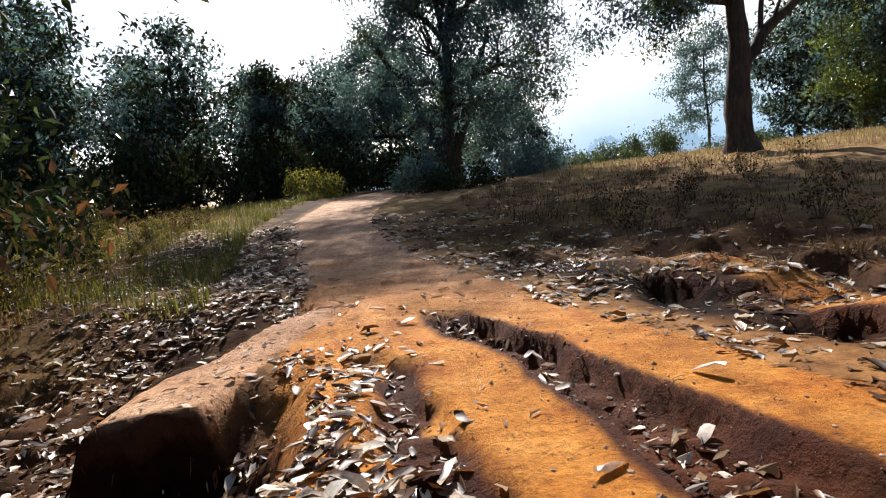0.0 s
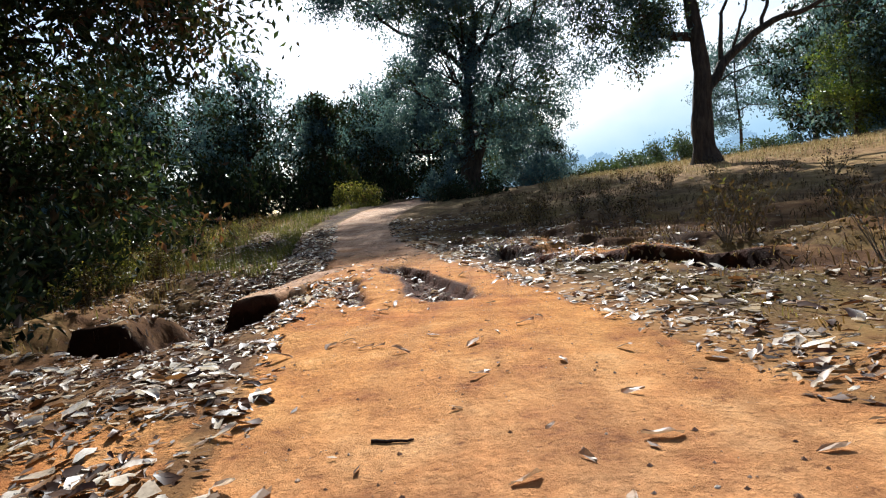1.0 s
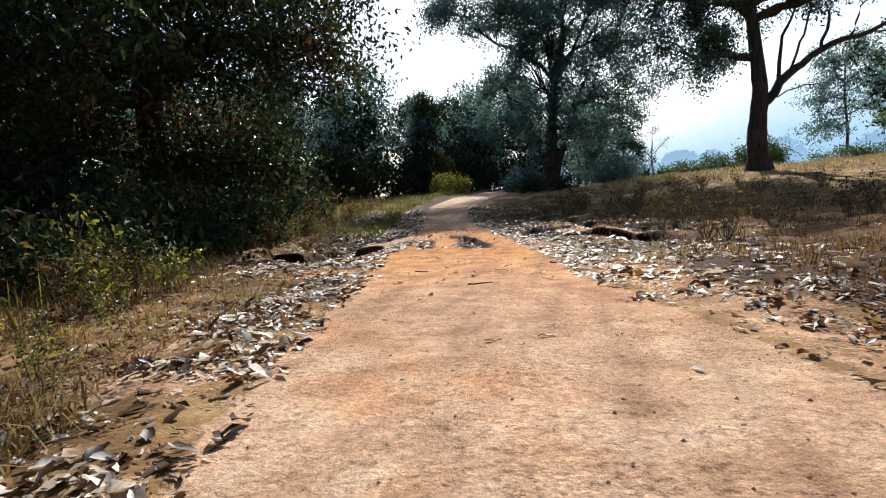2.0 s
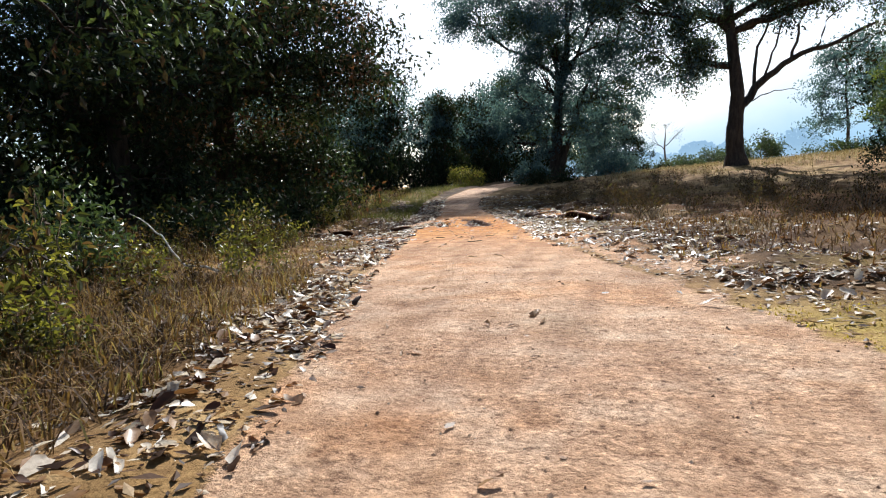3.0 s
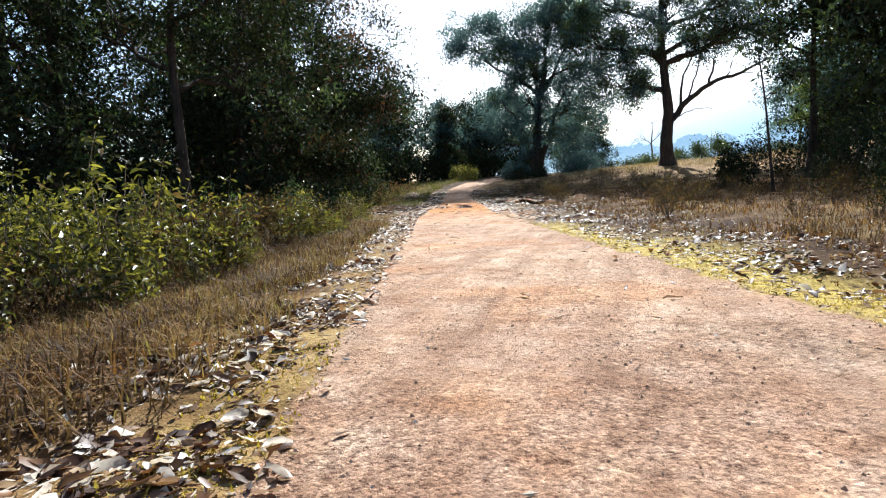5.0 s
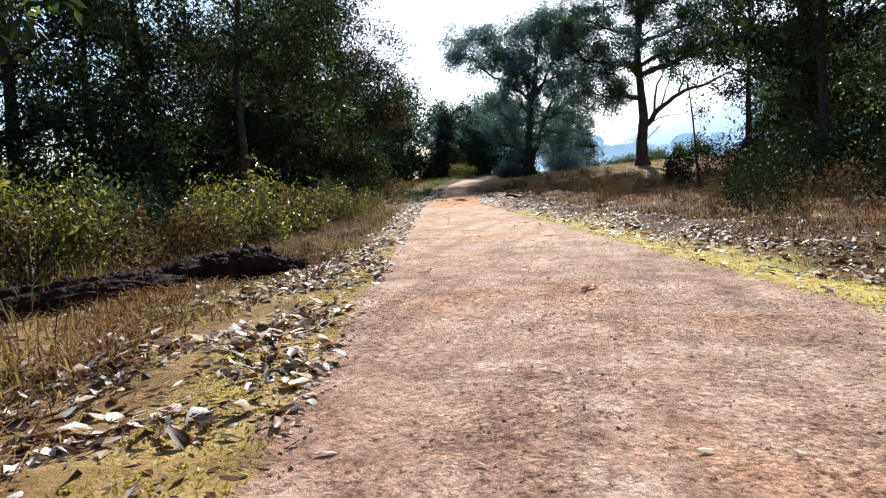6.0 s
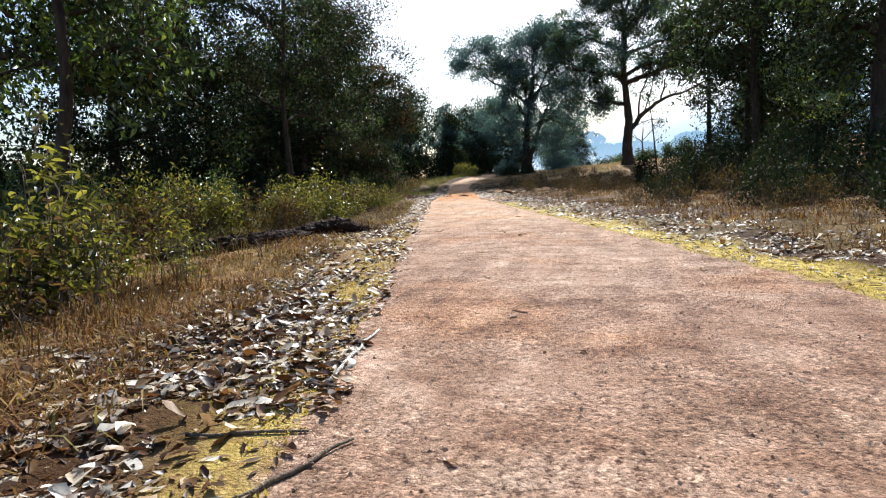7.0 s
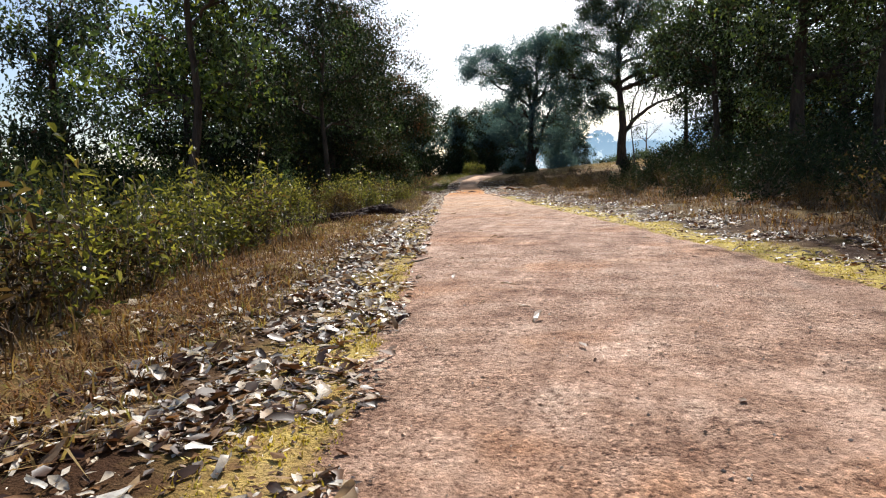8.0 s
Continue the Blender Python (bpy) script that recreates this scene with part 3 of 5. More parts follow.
tree("tree", (10.4, 19.6), [(0, 0, 0), (-0.12, 0, 1.6), (0.08, 0, 3.2), (-0.1, 0, 5.2), (-0.4, 0.2, 8.4), (-0.2, 0.2, 12.0)], 0.47,
     [((-2.8, 0, 5.6), (1.9, 1.8, 1.2), 11), ((-4.4, 0.2, 8.4), (2.0, 2.0, 1.4), 12), ((-4.0, 0.3, 11.4), (2.2, 2.1, 1.5), 12), ((-1.4, 0.2, 13.4), (2.5, 2.2, 1.5), 13),
      ((2.0, 0, 13.0), (2.5, 2.3, 1.5), 12), ((3.6, 0.3, 10.4), (2.2, 2.1, 1.4), 10), ((0.0, -0.8, 9.6), (2.4, 1.8, 1.8), 13), ((-1.8, 0, 7.8), (2.0, 1.8, 1.4), 11), ((4.8, 0.4, 8.0), (1.7, 1.5, 1.1), 5), ((3.2, 0, 7.9), (2.0, 1.7, 1.1), 10), ((5.8, 0.3, 8.8), (1.8, 1.6, 1.1), 8), ((-0.5, 0.5, 15.4), (3.8, 3.2, 1.3), 18), ((0.4, 0.2, 17.6), (4.4, 3.8, 1.6), 22), ((0.8, -0.4, 12.0), (3.6, 2.6, 1.4), 12)],
     0.165, [(M_LEAF_HAZE, 0.4), (M_LEAF_MID, 0.4), (M_LEAF_DARK, 0.2)], 23, per_clump=600, spread=0.75,
     extra_limbs=[([(0.1, 0, 2.5), (1.2, 0.1, 4.1), (2.5, 0.3, 5.0), (4.4, 0.4, 5.6), (6.2, 0.5, 6.4)], 0.22, 0.05),
                  ([(0.7, 0, 3.3), (0.9, 0.1, 5.2), (1.8, 0.2, 7.6)], 0.1, 0.04), ([(2.5, 0.3, 5.0), (2.8, 0.3, 6.6), (3.6, 0.4, 8.2)], 0.08, 0.03),
                  ([(1.2, 0.1, 4.1), (1.7, -0.2, 5.6), (2.0, -0.1, 7.2), (3.0, 0.1, 8.6)], 0.06, 0.02), ([(3.4, 0.3, 5.3), (3.9, 0.1, 6.6), (5.0, 0.3, 7.6)], 0.05, 0.015),
                  ([(4.4, 0.4, 5.6), (5.4, 0.2, 5.5), (6.4, 0.3, 5.9)], 0.035, 0.012), ([(0.5, 0.0, 3.1), (1.6, -0.4, 3.5), (2.6, -0.5, 3.4)], 0.035, 0.01)],
     label="dark-trunked tree forking low, open crown, on the bank")

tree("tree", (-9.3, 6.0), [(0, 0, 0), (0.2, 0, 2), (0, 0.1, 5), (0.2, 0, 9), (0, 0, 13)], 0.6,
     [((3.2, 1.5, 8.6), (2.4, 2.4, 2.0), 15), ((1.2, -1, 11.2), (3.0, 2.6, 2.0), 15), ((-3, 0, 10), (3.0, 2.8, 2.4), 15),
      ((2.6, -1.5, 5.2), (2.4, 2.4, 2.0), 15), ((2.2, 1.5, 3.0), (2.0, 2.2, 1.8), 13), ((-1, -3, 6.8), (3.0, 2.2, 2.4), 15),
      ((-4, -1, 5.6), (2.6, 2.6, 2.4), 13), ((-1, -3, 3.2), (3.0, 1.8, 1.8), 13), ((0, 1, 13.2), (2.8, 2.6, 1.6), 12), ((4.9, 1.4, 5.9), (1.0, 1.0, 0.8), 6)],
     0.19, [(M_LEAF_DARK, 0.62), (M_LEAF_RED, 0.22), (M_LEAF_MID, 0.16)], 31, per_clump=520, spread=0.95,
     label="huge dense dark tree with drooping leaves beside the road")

tree("tree", (-3.7, -9.4), [(0, 0, 0), (0.1, 0, 2), (-0.2, 0.2, 5), (0.1, 0.4, 8), (0, 0.4, 11)], 0.16,
     [((-1.8, 0, 5.6), (2.0, 2.0, 1.5), 11), ((1.2, 1.2, 6.8), (1.8, 1.8, 1.6), 11), ((-0.4, -1.2, 8.6), (2.2, 2.0, 1.5), 11),
      ((-2.4, 1.2, 9.6), (2.0, 2.0, 1.5), 9), ((0.6, 2.4, 4.4), (1.8, 1.6, 1.6), 10), ((0.8, 0.8, 10.4), (2.0, 1.8, 1.3), 9)],
     0.17, [(M_LEAF_DARK, 0.85), (M_LEAF_MID, 0.15)], 37, per_clump=330, spread=0.75, sides=7,
     label="slender leafy tree with dark bark among the weeds")

tree("tree", (-0.9, -23.2), [(0, 0, 0), (0.3, 0.2, 1.6), (0.6, 0.4, 3.4), (0.4, 0.4, 6), (0.6, 0.6, 8.5)], 0.17,
     [((1.0, 1.8, 4.4), (1.5, 1.6, 1.1), 10), ((-0.6, 2.4, 5.8), (1.8, 1.6, 1.3), 10), ((1.6, 0.4, 6.6), (1.6, 1.5, 1.2), 9),
      ((0, 0.2, 8), (1.8, 1.7, 1.2), 9), ((-1.4, 0.4, 4.2), (1.4, 1.5, 1.2), 8)],
     0.22, [(M_LEAF_LIGHT, 0.34), (M_LEAF_MID, 0.3), (M_LEAF_DARK, 0.36)], 41, per_clump=170, spread=0.7, sides=7,
     label="young green tree with light leaves beside the road")

tree("tree", (16.4, 2.6), [(0, 0, 0), (0.1, 0, 3), (-0.1, 0.2, 7), (0.2, 0, 11), (0, 0, 14)], 0.42,
     [((-2.4, -0.5, 8.8), (1.8, 2.0, 1.8), 11), ((-1.6, 0, 5.4), (1.6, 1.8, 1.6), 11), ((1.8, 0, 6.4), (2.2, 2.2, 2.0), 13),
      ((0.2, -0.6, 10.8), (2.4, 2.2, 1.8), 13), ((2.8, 0.4, 9.6), (2.2, 2.2, 1.8), 11), ((-1.2, -0.6, 3.0), (1.6, 1.6, 1.4), 10),
      ((1.6, -0.8, 3.0), (2.0, 1.6, 1.4), 11), ((0, 0, 13.4), (2.2, 2, 1.4), 9)],
     0.2, [(M_LEAF_MID, 0.6), (M_LEAF_DARK, 0.25), (M_LEAF_LIGHT, 0.15)], 43, per_clump=200, spread=0.85,
     label="tall tree with a straight dark trunk at the forest edge")

tree("tree", (16.9, -11.5), [(0, 0, 0), (-0.1, 0, 3), (0.1, 0.2, 6), (0, 0, 10.5)], 0.3,
     [((-1.7, 0.4, 8.2), (1.7, 1.9, 1.7), 11), ((1.6, 0, 7.2), (2.0, 2.0, 1.8), 11), ((0, 0, 10.6), (2.2, 2.2, 1.5), 11),
      ((-1.4, 0.6, 5.0), (1.5, 1.6, 1.5), 9), ((1.4, 0.8, 4.2), (2.0, 1.8, 1.5), 10), ((-3.0, -1.5, 8.4), (1.8, 2.4, 1.4), 8), ((-3.2, -5.2, 9.2), (1.8, 2.4, 1.2), 7)],
     0.2, [(M_LEAF_MID, 0.5), (M_LEAF_LIGHT, 0.12), (M_LEAF_DARK, 0.38)], 45, per_clump=180, spread=0.85, sides=7,
     label="dark-stemmed tree at the forest edge with some lit leaves")

EDGE = tree("tree", (15.0, -4.0), [(0, 0, 0), (0.1, 0, 2.5), (-0.1, 0.1, 5), (0.1, 0, 9.5)], 0.2,
            [((-1.4, -0.4, 6.6), (1.6, 1.7, 1.2), 8), ((1.3, 0.2, 6.9), (1.6, 1.7, 1.2), 8), ((-0.5, -1.0, 8.6), (1.9, 1.8, 1.2), 9), ((0.6, 0.6, 9.8), (1.8, 1.8, 1.2), 8), ((-0.4, 0.3, 4.9), (1.2, 1.3, 0.8), 4)],
            0.21, [(M_LEAF_DARK, 0.6), (M_LEAF_MID, 0.4)], 46, per_clump=170, spread=0.75, sides=7,
            label="dark-stemmed forest tree with a high shaded crown", group="high-crowned trees at the forest edge")
for x, y, rz, s in ((14.3, 4.0, 300, 0.9), (15.6, 0.4, 130, 0.85), (18.6, -14.0, 210, 0.95)):
    ob = copy_thing(EDGE, pose(x, y, hz(x, y) - 0.05, 0, 0, rz))
    ob.scale = (s, s, s)

GROVE = tree("tree", (20.5, -4.0), [(0, 0, 0), (0.1, 0, 3), (-0.2, 0.2, 6), (0.1, 0, 10)], 0.32,
             [((-1.8, -0.4, 7.8), (2.0, 2.0, 1.8), 12), ((1.8, 0, 7.0), (2.0, 2.0, 1.8), 11), ((0, -0.6, 10), (2.4, 2.2, 1.6), 12),
              ((-1.6, -0.8, 4.4), (2.0, 1.8, 1.6), 12), ((1.4, 0.8, 4.0), (2.2, 2.0, 1.6), 11), ((0, -0.8, 2.2), (2.2, 1.8, 1.2), 11)],
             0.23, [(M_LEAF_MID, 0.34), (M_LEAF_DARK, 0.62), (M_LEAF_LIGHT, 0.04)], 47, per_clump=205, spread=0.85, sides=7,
             label="dense dark green forest tree", group="forest edge trees")
for x, y, rz, s in ((24.5, -0.5, 160, 1.25), (-10.8, -2.6, 75, 0.55), (-8.1, -0.1, 165, 1.0), (-7.5, -9.5, 285, 0.8),
                    (-8.5, -13.5, 200, 0.85), (-13.8, -5.5, 40, 0.9), (-13.2, 3.4, 300, 0.95), (-9.0, -19.5, 120, 0.8)):
    ob = copy_thing(GROVE, pose(x, y, hz(x, y) - 0.05, 0, 0, rz))
    ob.scale = (s, s, s)

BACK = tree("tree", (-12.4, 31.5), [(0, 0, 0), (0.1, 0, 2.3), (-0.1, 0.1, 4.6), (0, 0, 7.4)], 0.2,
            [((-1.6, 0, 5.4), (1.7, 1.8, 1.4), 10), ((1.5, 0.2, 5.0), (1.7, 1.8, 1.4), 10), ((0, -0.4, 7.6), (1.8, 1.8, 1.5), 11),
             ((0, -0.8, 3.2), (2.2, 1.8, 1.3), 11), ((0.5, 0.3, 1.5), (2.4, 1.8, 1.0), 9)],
            0.31, [(M_LEAF_HAZE, 0.5), (M_LEAF_DARK, 0.5)], 53, per_clump=160, spread=0.85, sides=6,
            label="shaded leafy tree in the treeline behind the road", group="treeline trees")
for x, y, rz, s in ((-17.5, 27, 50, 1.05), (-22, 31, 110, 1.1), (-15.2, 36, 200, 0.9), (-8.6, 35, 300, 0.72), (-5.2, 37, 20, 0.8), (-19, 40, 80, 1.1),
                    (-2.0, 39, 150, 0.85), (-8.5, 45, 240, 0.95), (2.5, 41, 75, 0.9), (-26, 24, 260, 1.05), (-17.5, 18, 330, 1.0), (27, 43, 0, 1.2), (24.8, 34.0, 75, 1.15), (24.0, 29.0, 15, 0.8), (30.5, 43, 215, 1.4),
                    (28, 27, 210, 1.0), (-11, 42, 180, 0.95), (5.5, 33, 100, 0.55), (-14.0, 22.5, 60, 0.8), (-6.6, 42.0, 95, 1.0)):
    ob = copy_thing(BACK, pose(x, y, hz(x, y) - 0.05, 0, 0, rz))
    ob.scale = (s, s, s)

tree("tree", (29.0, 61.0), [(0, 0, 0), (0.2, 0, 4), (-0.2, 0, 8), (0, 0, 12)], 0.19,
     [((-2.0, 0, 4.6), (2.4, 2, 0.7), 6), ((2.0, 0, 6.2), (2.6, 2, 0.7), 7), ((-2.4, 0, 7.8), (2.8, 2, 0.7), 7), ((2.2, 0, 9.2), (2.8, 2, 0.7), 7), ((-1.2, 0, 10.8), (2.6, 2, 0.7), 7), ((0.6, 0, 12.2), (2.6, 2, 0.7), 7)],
     0.3, [(M_LEAF_HAZE, 1.0)], 58, per_clump=230, spread=0.9, sides=6, label="tall open tree with layered branches beyond the field")

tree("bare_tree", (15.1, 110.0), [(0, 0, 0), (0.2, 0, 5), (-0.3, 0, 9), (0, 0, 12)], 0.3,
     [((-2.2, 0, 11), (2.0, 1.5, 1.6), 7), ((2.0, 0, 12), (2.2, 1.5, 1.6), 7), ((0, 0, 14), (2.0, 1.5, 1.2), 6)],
     0.25, [(M_LEAF_HAZE, 1.0)], 57, per_clump=10, spread=0.8, sides=6, bark=M_BARK_PALE, label="nearly leafless pale tree far beyond the field")

tree("tree", (-7.4, 30.0), [(0, 0, 0), (0.05, 0, 2.8), (0, 0, 6.2)], 0.16,
              [((0, 0, 2.0), (1.1, 1.0, 1.3), 8), ((0.1, 0, 3.8), (1.2, 1.1, 1.2), 9), ((0, 0, 5.6), (1.0, 1.0, 0.9), 9)],
              0.24, [(M_LEAF_DARK, 0.6), (M_LEAF_HAZE, 0.4)], 59, per_clump=300, spread=0.6, sides=6,
              label="narrow dense tree standing above the treeline")

tree("tree", (22.2, 30.0), [(0, 0, 0), (0.1, 0, 1.6), (-0.2, 0, 3.8)], 0.13,
     [((-0.8, 0, 2.6), (1.3, 1.3, 0.9), 9), ((0.9, 0, 3.6), (1.4, 1.3, 1.0), 9), ((-0.4, 0, 4.6), (1.2, 1.2, 0.8), 8), ((0.2, -0.6, 1.4), (1.4, 1.2, 0.7), 7)],
     0.18, [(M_LEAF_MID, 0.6), (M_LEAF_LIGHT, 0.4)], 61, per_clump=260, spread=0.65, sides=6, label="small sunlit yellow-green tree on the slope")

tree("sapling", (11.3, -3.3), [(0, 0, 0), (-0.12, 0, 1.4), (-0.25, 0, 2.8), (-0.45, 0, 4.2)], 0.05,
     [((-0.5, 0, 4.3), (0.5, 0.5, 0.5), 4), ((-0.1, 0.1, 3.0), (0.5, 0.5, 0.4), 2)], 0.12, [(M_LEAF_MID, 1.0)], 67, per_clump=60, spread=0.35, sides=6,
     label="thin bare-stemmed sapling on the bank", flare=1.1)


def bush(at, size, mat_, seed, label, leaf=0.16, n=3200, category="bush", group="", name="bush"):
    """A rounded bush of several stems and clumps of leaves that reach the ground."""
    rs = np.random.RandomState(seed)
    root = new(name)
    root.location = (at[0], at[1], hz(*at) - 0.03)
    sx, sy, sz = size
    ends, pieces = [], []
    for _ in range(22):
        a, u = rs.uniform(0, 2 * np.pi), rs.uniform(0.1, 1) ** 0.5
        e = np.array([sx * u * math.cos(a), sy * u * math.sin(a), sz * (rs.uniform(0.25, 1.0) * (1 - 0.55 * u * u))])
        pieces.append(tube(bend((e[0] * 0.15, e[1] * 0.15, 0), e, rs, 5, 0.1), np.linspace(0.025 * sz ** 0.5, 0.006, 5), 3))
        ends.append(e)
    part("branchwork", mesh_np("branchwork", *joined(pieces), M_TWIG, True), root)
    ends = np.array(ends)
    c = ends[rs.randint(0, len(ends), n)] + rs.normal(size=(n, 3)) * np.array([sx, sy, sz]) * 0.17
    c[:, 2] = np.abs(c[:, 2])
    part("leaves", leaf_mesh("leaves", c, leaf, mat_, rs), root)
    return tagged(root, label, category, group)


bush((16.8, 43.5), (1.9, 1.9, 2.6), M_LEAF_MID, 71, "round green bush beyond the sunlit field", 0.22, 3600)
bush((12.6, 40.0), (1.8, 1.6, 1.5), M_LEAF_MID, 72, "low green bush beyond the sunlit field", 0.2, 2600)
bush((9.2, 38.5), (2.2, 1.8, 1.3), M_LEAF_MID, 73, "low green bush beyond the sunlit field", 0.2, 2600)
bush((22.0, 41.5), (2.4, 2, 1.7), M_LEAF_MID, 74, "green bush at the far field edge", 0.2, 2600)
bush((-0.2, 23.2), (1.0, 1.0, 1.3), M_LEAF_HAZE, 75, "dark bush on the bank at the road bend", 0.13, 3000)
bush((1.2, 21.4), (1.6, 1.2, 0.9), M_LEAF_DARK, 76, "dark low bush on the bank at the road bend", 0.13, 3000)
bush((4.4, 25.0), (1.8, 1.4, 1.6), M_LEAF_HAZE, 77, "shaded bush under the large tree", 0.16, 3000)
bush((4.3, 30.0), (2.0, 1.6, 3.2), M_LEAF_HAZE, 87, "tall hazy bush behind the large tree", 0.17, 3600)
bush((-4.6, 24.5), (1.1, 1.1, 1.3), M_WEED, 78, "yellow-green bush beside the far road", 0.14, 2600)
bush((6.4, 31.0), (0.6, 0.6, 0.9), M_LEAF_DARK, 82, "small dark bush on the sunlit field", 0.12, 700)
bush((8.3, 35.0), (0.5, 0.5, 0.8), M_LEAF_DARK, 83, "small dark bush on the sunlit field", 0.12, 600)
bush((10.9, 0.4), (0.6, 0.6, 1.6), M_LEAF_DARK, 79, "small dark upright bush on the bank", 0.14, 1500)
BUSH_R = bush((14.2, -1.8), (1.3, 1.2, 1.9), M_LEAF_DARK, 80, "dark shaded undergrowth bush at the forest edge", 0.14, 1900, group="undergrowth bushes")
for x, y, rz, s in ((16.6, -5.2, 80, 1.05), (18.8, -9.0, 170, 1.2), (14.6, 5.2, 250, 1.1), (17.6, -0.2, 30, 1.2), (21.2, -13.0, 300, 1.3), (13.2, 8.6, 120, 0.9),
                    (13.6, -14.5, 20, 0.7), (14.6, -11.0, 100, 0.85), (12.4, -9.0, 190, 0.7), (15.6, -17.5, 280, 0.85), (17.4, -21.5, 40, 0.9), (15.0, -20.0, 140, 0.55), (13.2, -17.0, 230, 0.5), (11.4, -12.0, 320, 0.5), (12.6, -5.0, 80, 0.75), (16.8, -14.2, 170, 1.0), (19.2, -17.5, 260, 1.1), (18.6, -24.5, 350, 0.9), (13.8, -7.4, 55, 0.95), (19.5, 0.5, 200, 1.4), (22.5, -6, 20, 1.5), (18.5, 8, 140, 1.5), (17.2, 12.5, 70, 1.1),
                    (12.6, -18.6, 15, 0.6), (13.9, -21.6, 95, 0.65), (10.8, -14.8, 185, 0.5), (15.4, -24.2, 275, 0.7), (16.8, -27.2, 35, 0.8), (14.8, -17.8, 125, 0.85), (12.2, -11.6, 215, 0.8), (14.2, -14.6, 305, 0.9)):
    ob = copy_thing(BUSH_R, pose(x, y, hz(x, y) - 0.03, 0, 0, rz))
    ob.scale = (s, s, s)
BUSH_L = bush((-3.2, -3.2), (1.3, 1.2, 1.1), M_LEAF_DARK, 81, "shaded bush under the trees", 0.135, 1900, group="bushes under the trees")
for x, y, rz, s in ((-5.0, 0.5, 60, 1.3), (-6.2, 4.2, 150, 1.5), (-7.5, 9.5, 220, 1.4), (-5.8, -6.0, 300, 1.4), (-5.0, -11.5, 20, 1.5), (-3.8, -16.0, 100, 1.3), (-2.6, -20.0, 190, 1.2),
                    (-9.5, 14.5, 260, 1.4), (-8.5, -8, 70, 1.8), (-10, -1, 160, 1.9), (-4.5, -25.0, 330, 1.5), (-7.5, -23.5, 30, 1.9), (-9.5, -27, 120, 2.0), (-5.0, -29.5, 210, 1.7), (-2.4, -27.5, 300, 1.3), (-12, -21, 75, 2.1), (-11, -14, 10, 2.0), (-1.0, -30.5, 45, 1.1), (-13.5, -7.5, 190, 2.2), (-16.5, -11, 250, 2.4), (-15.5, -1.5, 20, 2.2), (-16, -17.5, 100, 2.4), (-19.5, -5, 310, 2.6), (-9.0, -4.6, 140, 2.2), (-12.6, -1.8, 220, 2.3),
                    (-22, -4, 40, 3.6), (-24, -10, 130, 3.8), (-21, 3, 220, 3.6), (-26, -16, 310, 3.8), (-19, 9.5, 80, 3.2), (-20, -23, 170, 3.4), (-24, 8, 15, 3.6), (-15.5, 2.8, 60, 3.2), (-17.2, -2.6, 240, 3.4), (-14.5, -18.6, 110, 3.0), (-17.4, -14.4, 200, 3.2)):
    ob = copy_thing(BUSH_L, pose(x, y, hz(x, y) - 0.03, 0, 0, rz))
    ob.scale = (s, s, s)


for x, y, rz, s in ((-20, 24.5, 10, 1.9), (-16.5, 24, 90, 1.8), (-13.5, 26, 200, 1.9), (-11, 27, 300, 1.8), (-9, 28.5, 40, 1.7), (-7.4, 30, 130, 1.7), (-5.6, 31, 250, 1.6),
                    (-3.6, 32, 330, 1.6), (-23, 27, 70, 2.0), (-1.2, 33, 160, 1.5), (-14.5, 19, 20, 1.3), (-11.5, 20.5, 110, 1.2), (-18.5, 15, 210, 1.7), (-13, 11, 290, 1.5)):
    ob = copy_thing(BUSH_L, pose(x, y, hz(x, y) - 0.03, 0, 0, rz))
    ob.scale = (s * 1.3, s, s * 1.6)


SHRUBS = [bush((0.9, -21.2), (0.95, 0.9, 1.45), M_WEED, 84, "leafy sunlit shrub standing among roadside weeds", 0.085, 2300, "shrub", "leafy roadside shrubs", "shrub"),
          bush((-0.4, -19.4), (0.8, 0.85, 1.8), M_LEAF_MID, 85, "tall dark green shrub standing among roadside weeds", 0.1, 1700, "shrub", "leafy roadside shrubs", "shrub"),
          bush((2.0, -20.0), (0.8, 0.7, 1.0), M_SHRUB_BROWN, 86, "half-withered brown shrub standing among roadside weeds", 0.08, 1700, "shrub", "leafy roadside shrubs", "shrub")]
for k_, x, y, rz, s in ((0, 0.9, -17.4, 130, 0.85), (1, -1.2, -22.8, 210, 1.15), (2, 1.9, -18.9, 290, 0.85), (0, -2.2, -20.6, 20, 1.3), (1, -1.6, -16.6, 100, 1.0), (2, 0.3, -14.6, 180, 1.0),
                        (0, -2.6, -25.6, 260, 1.3), (1, 0.2, -25.4, 340, 0.85), (2, 1.6, -26.6, 70, 1.0), (0, 3.2, -28.6, 150, 0.8), (1, 2.2, -30.6, 230, 0.9), (0, 0.6, -28.4, 310, 1.1), (2, 4.2, -31.4, 35, 0.95),
                        (2, 1.2, -23.6, 75, 1.2), (1, -0.4, -12.6, 10, 0.7), (2, -0.2, -10.4, 250, 1.1), (1, -1.4, -8.2, 300, 0.8), (2, 3.0, -32.6, 120, 1.1), (1, 1.4, -33.0, 160, 1.1)):
    ob = copy_thing(SHRUBS[k_], pose(x, y, hz(x, y) - 0.03, 0, 0, rz))
    ob.scale = (s, s, s)


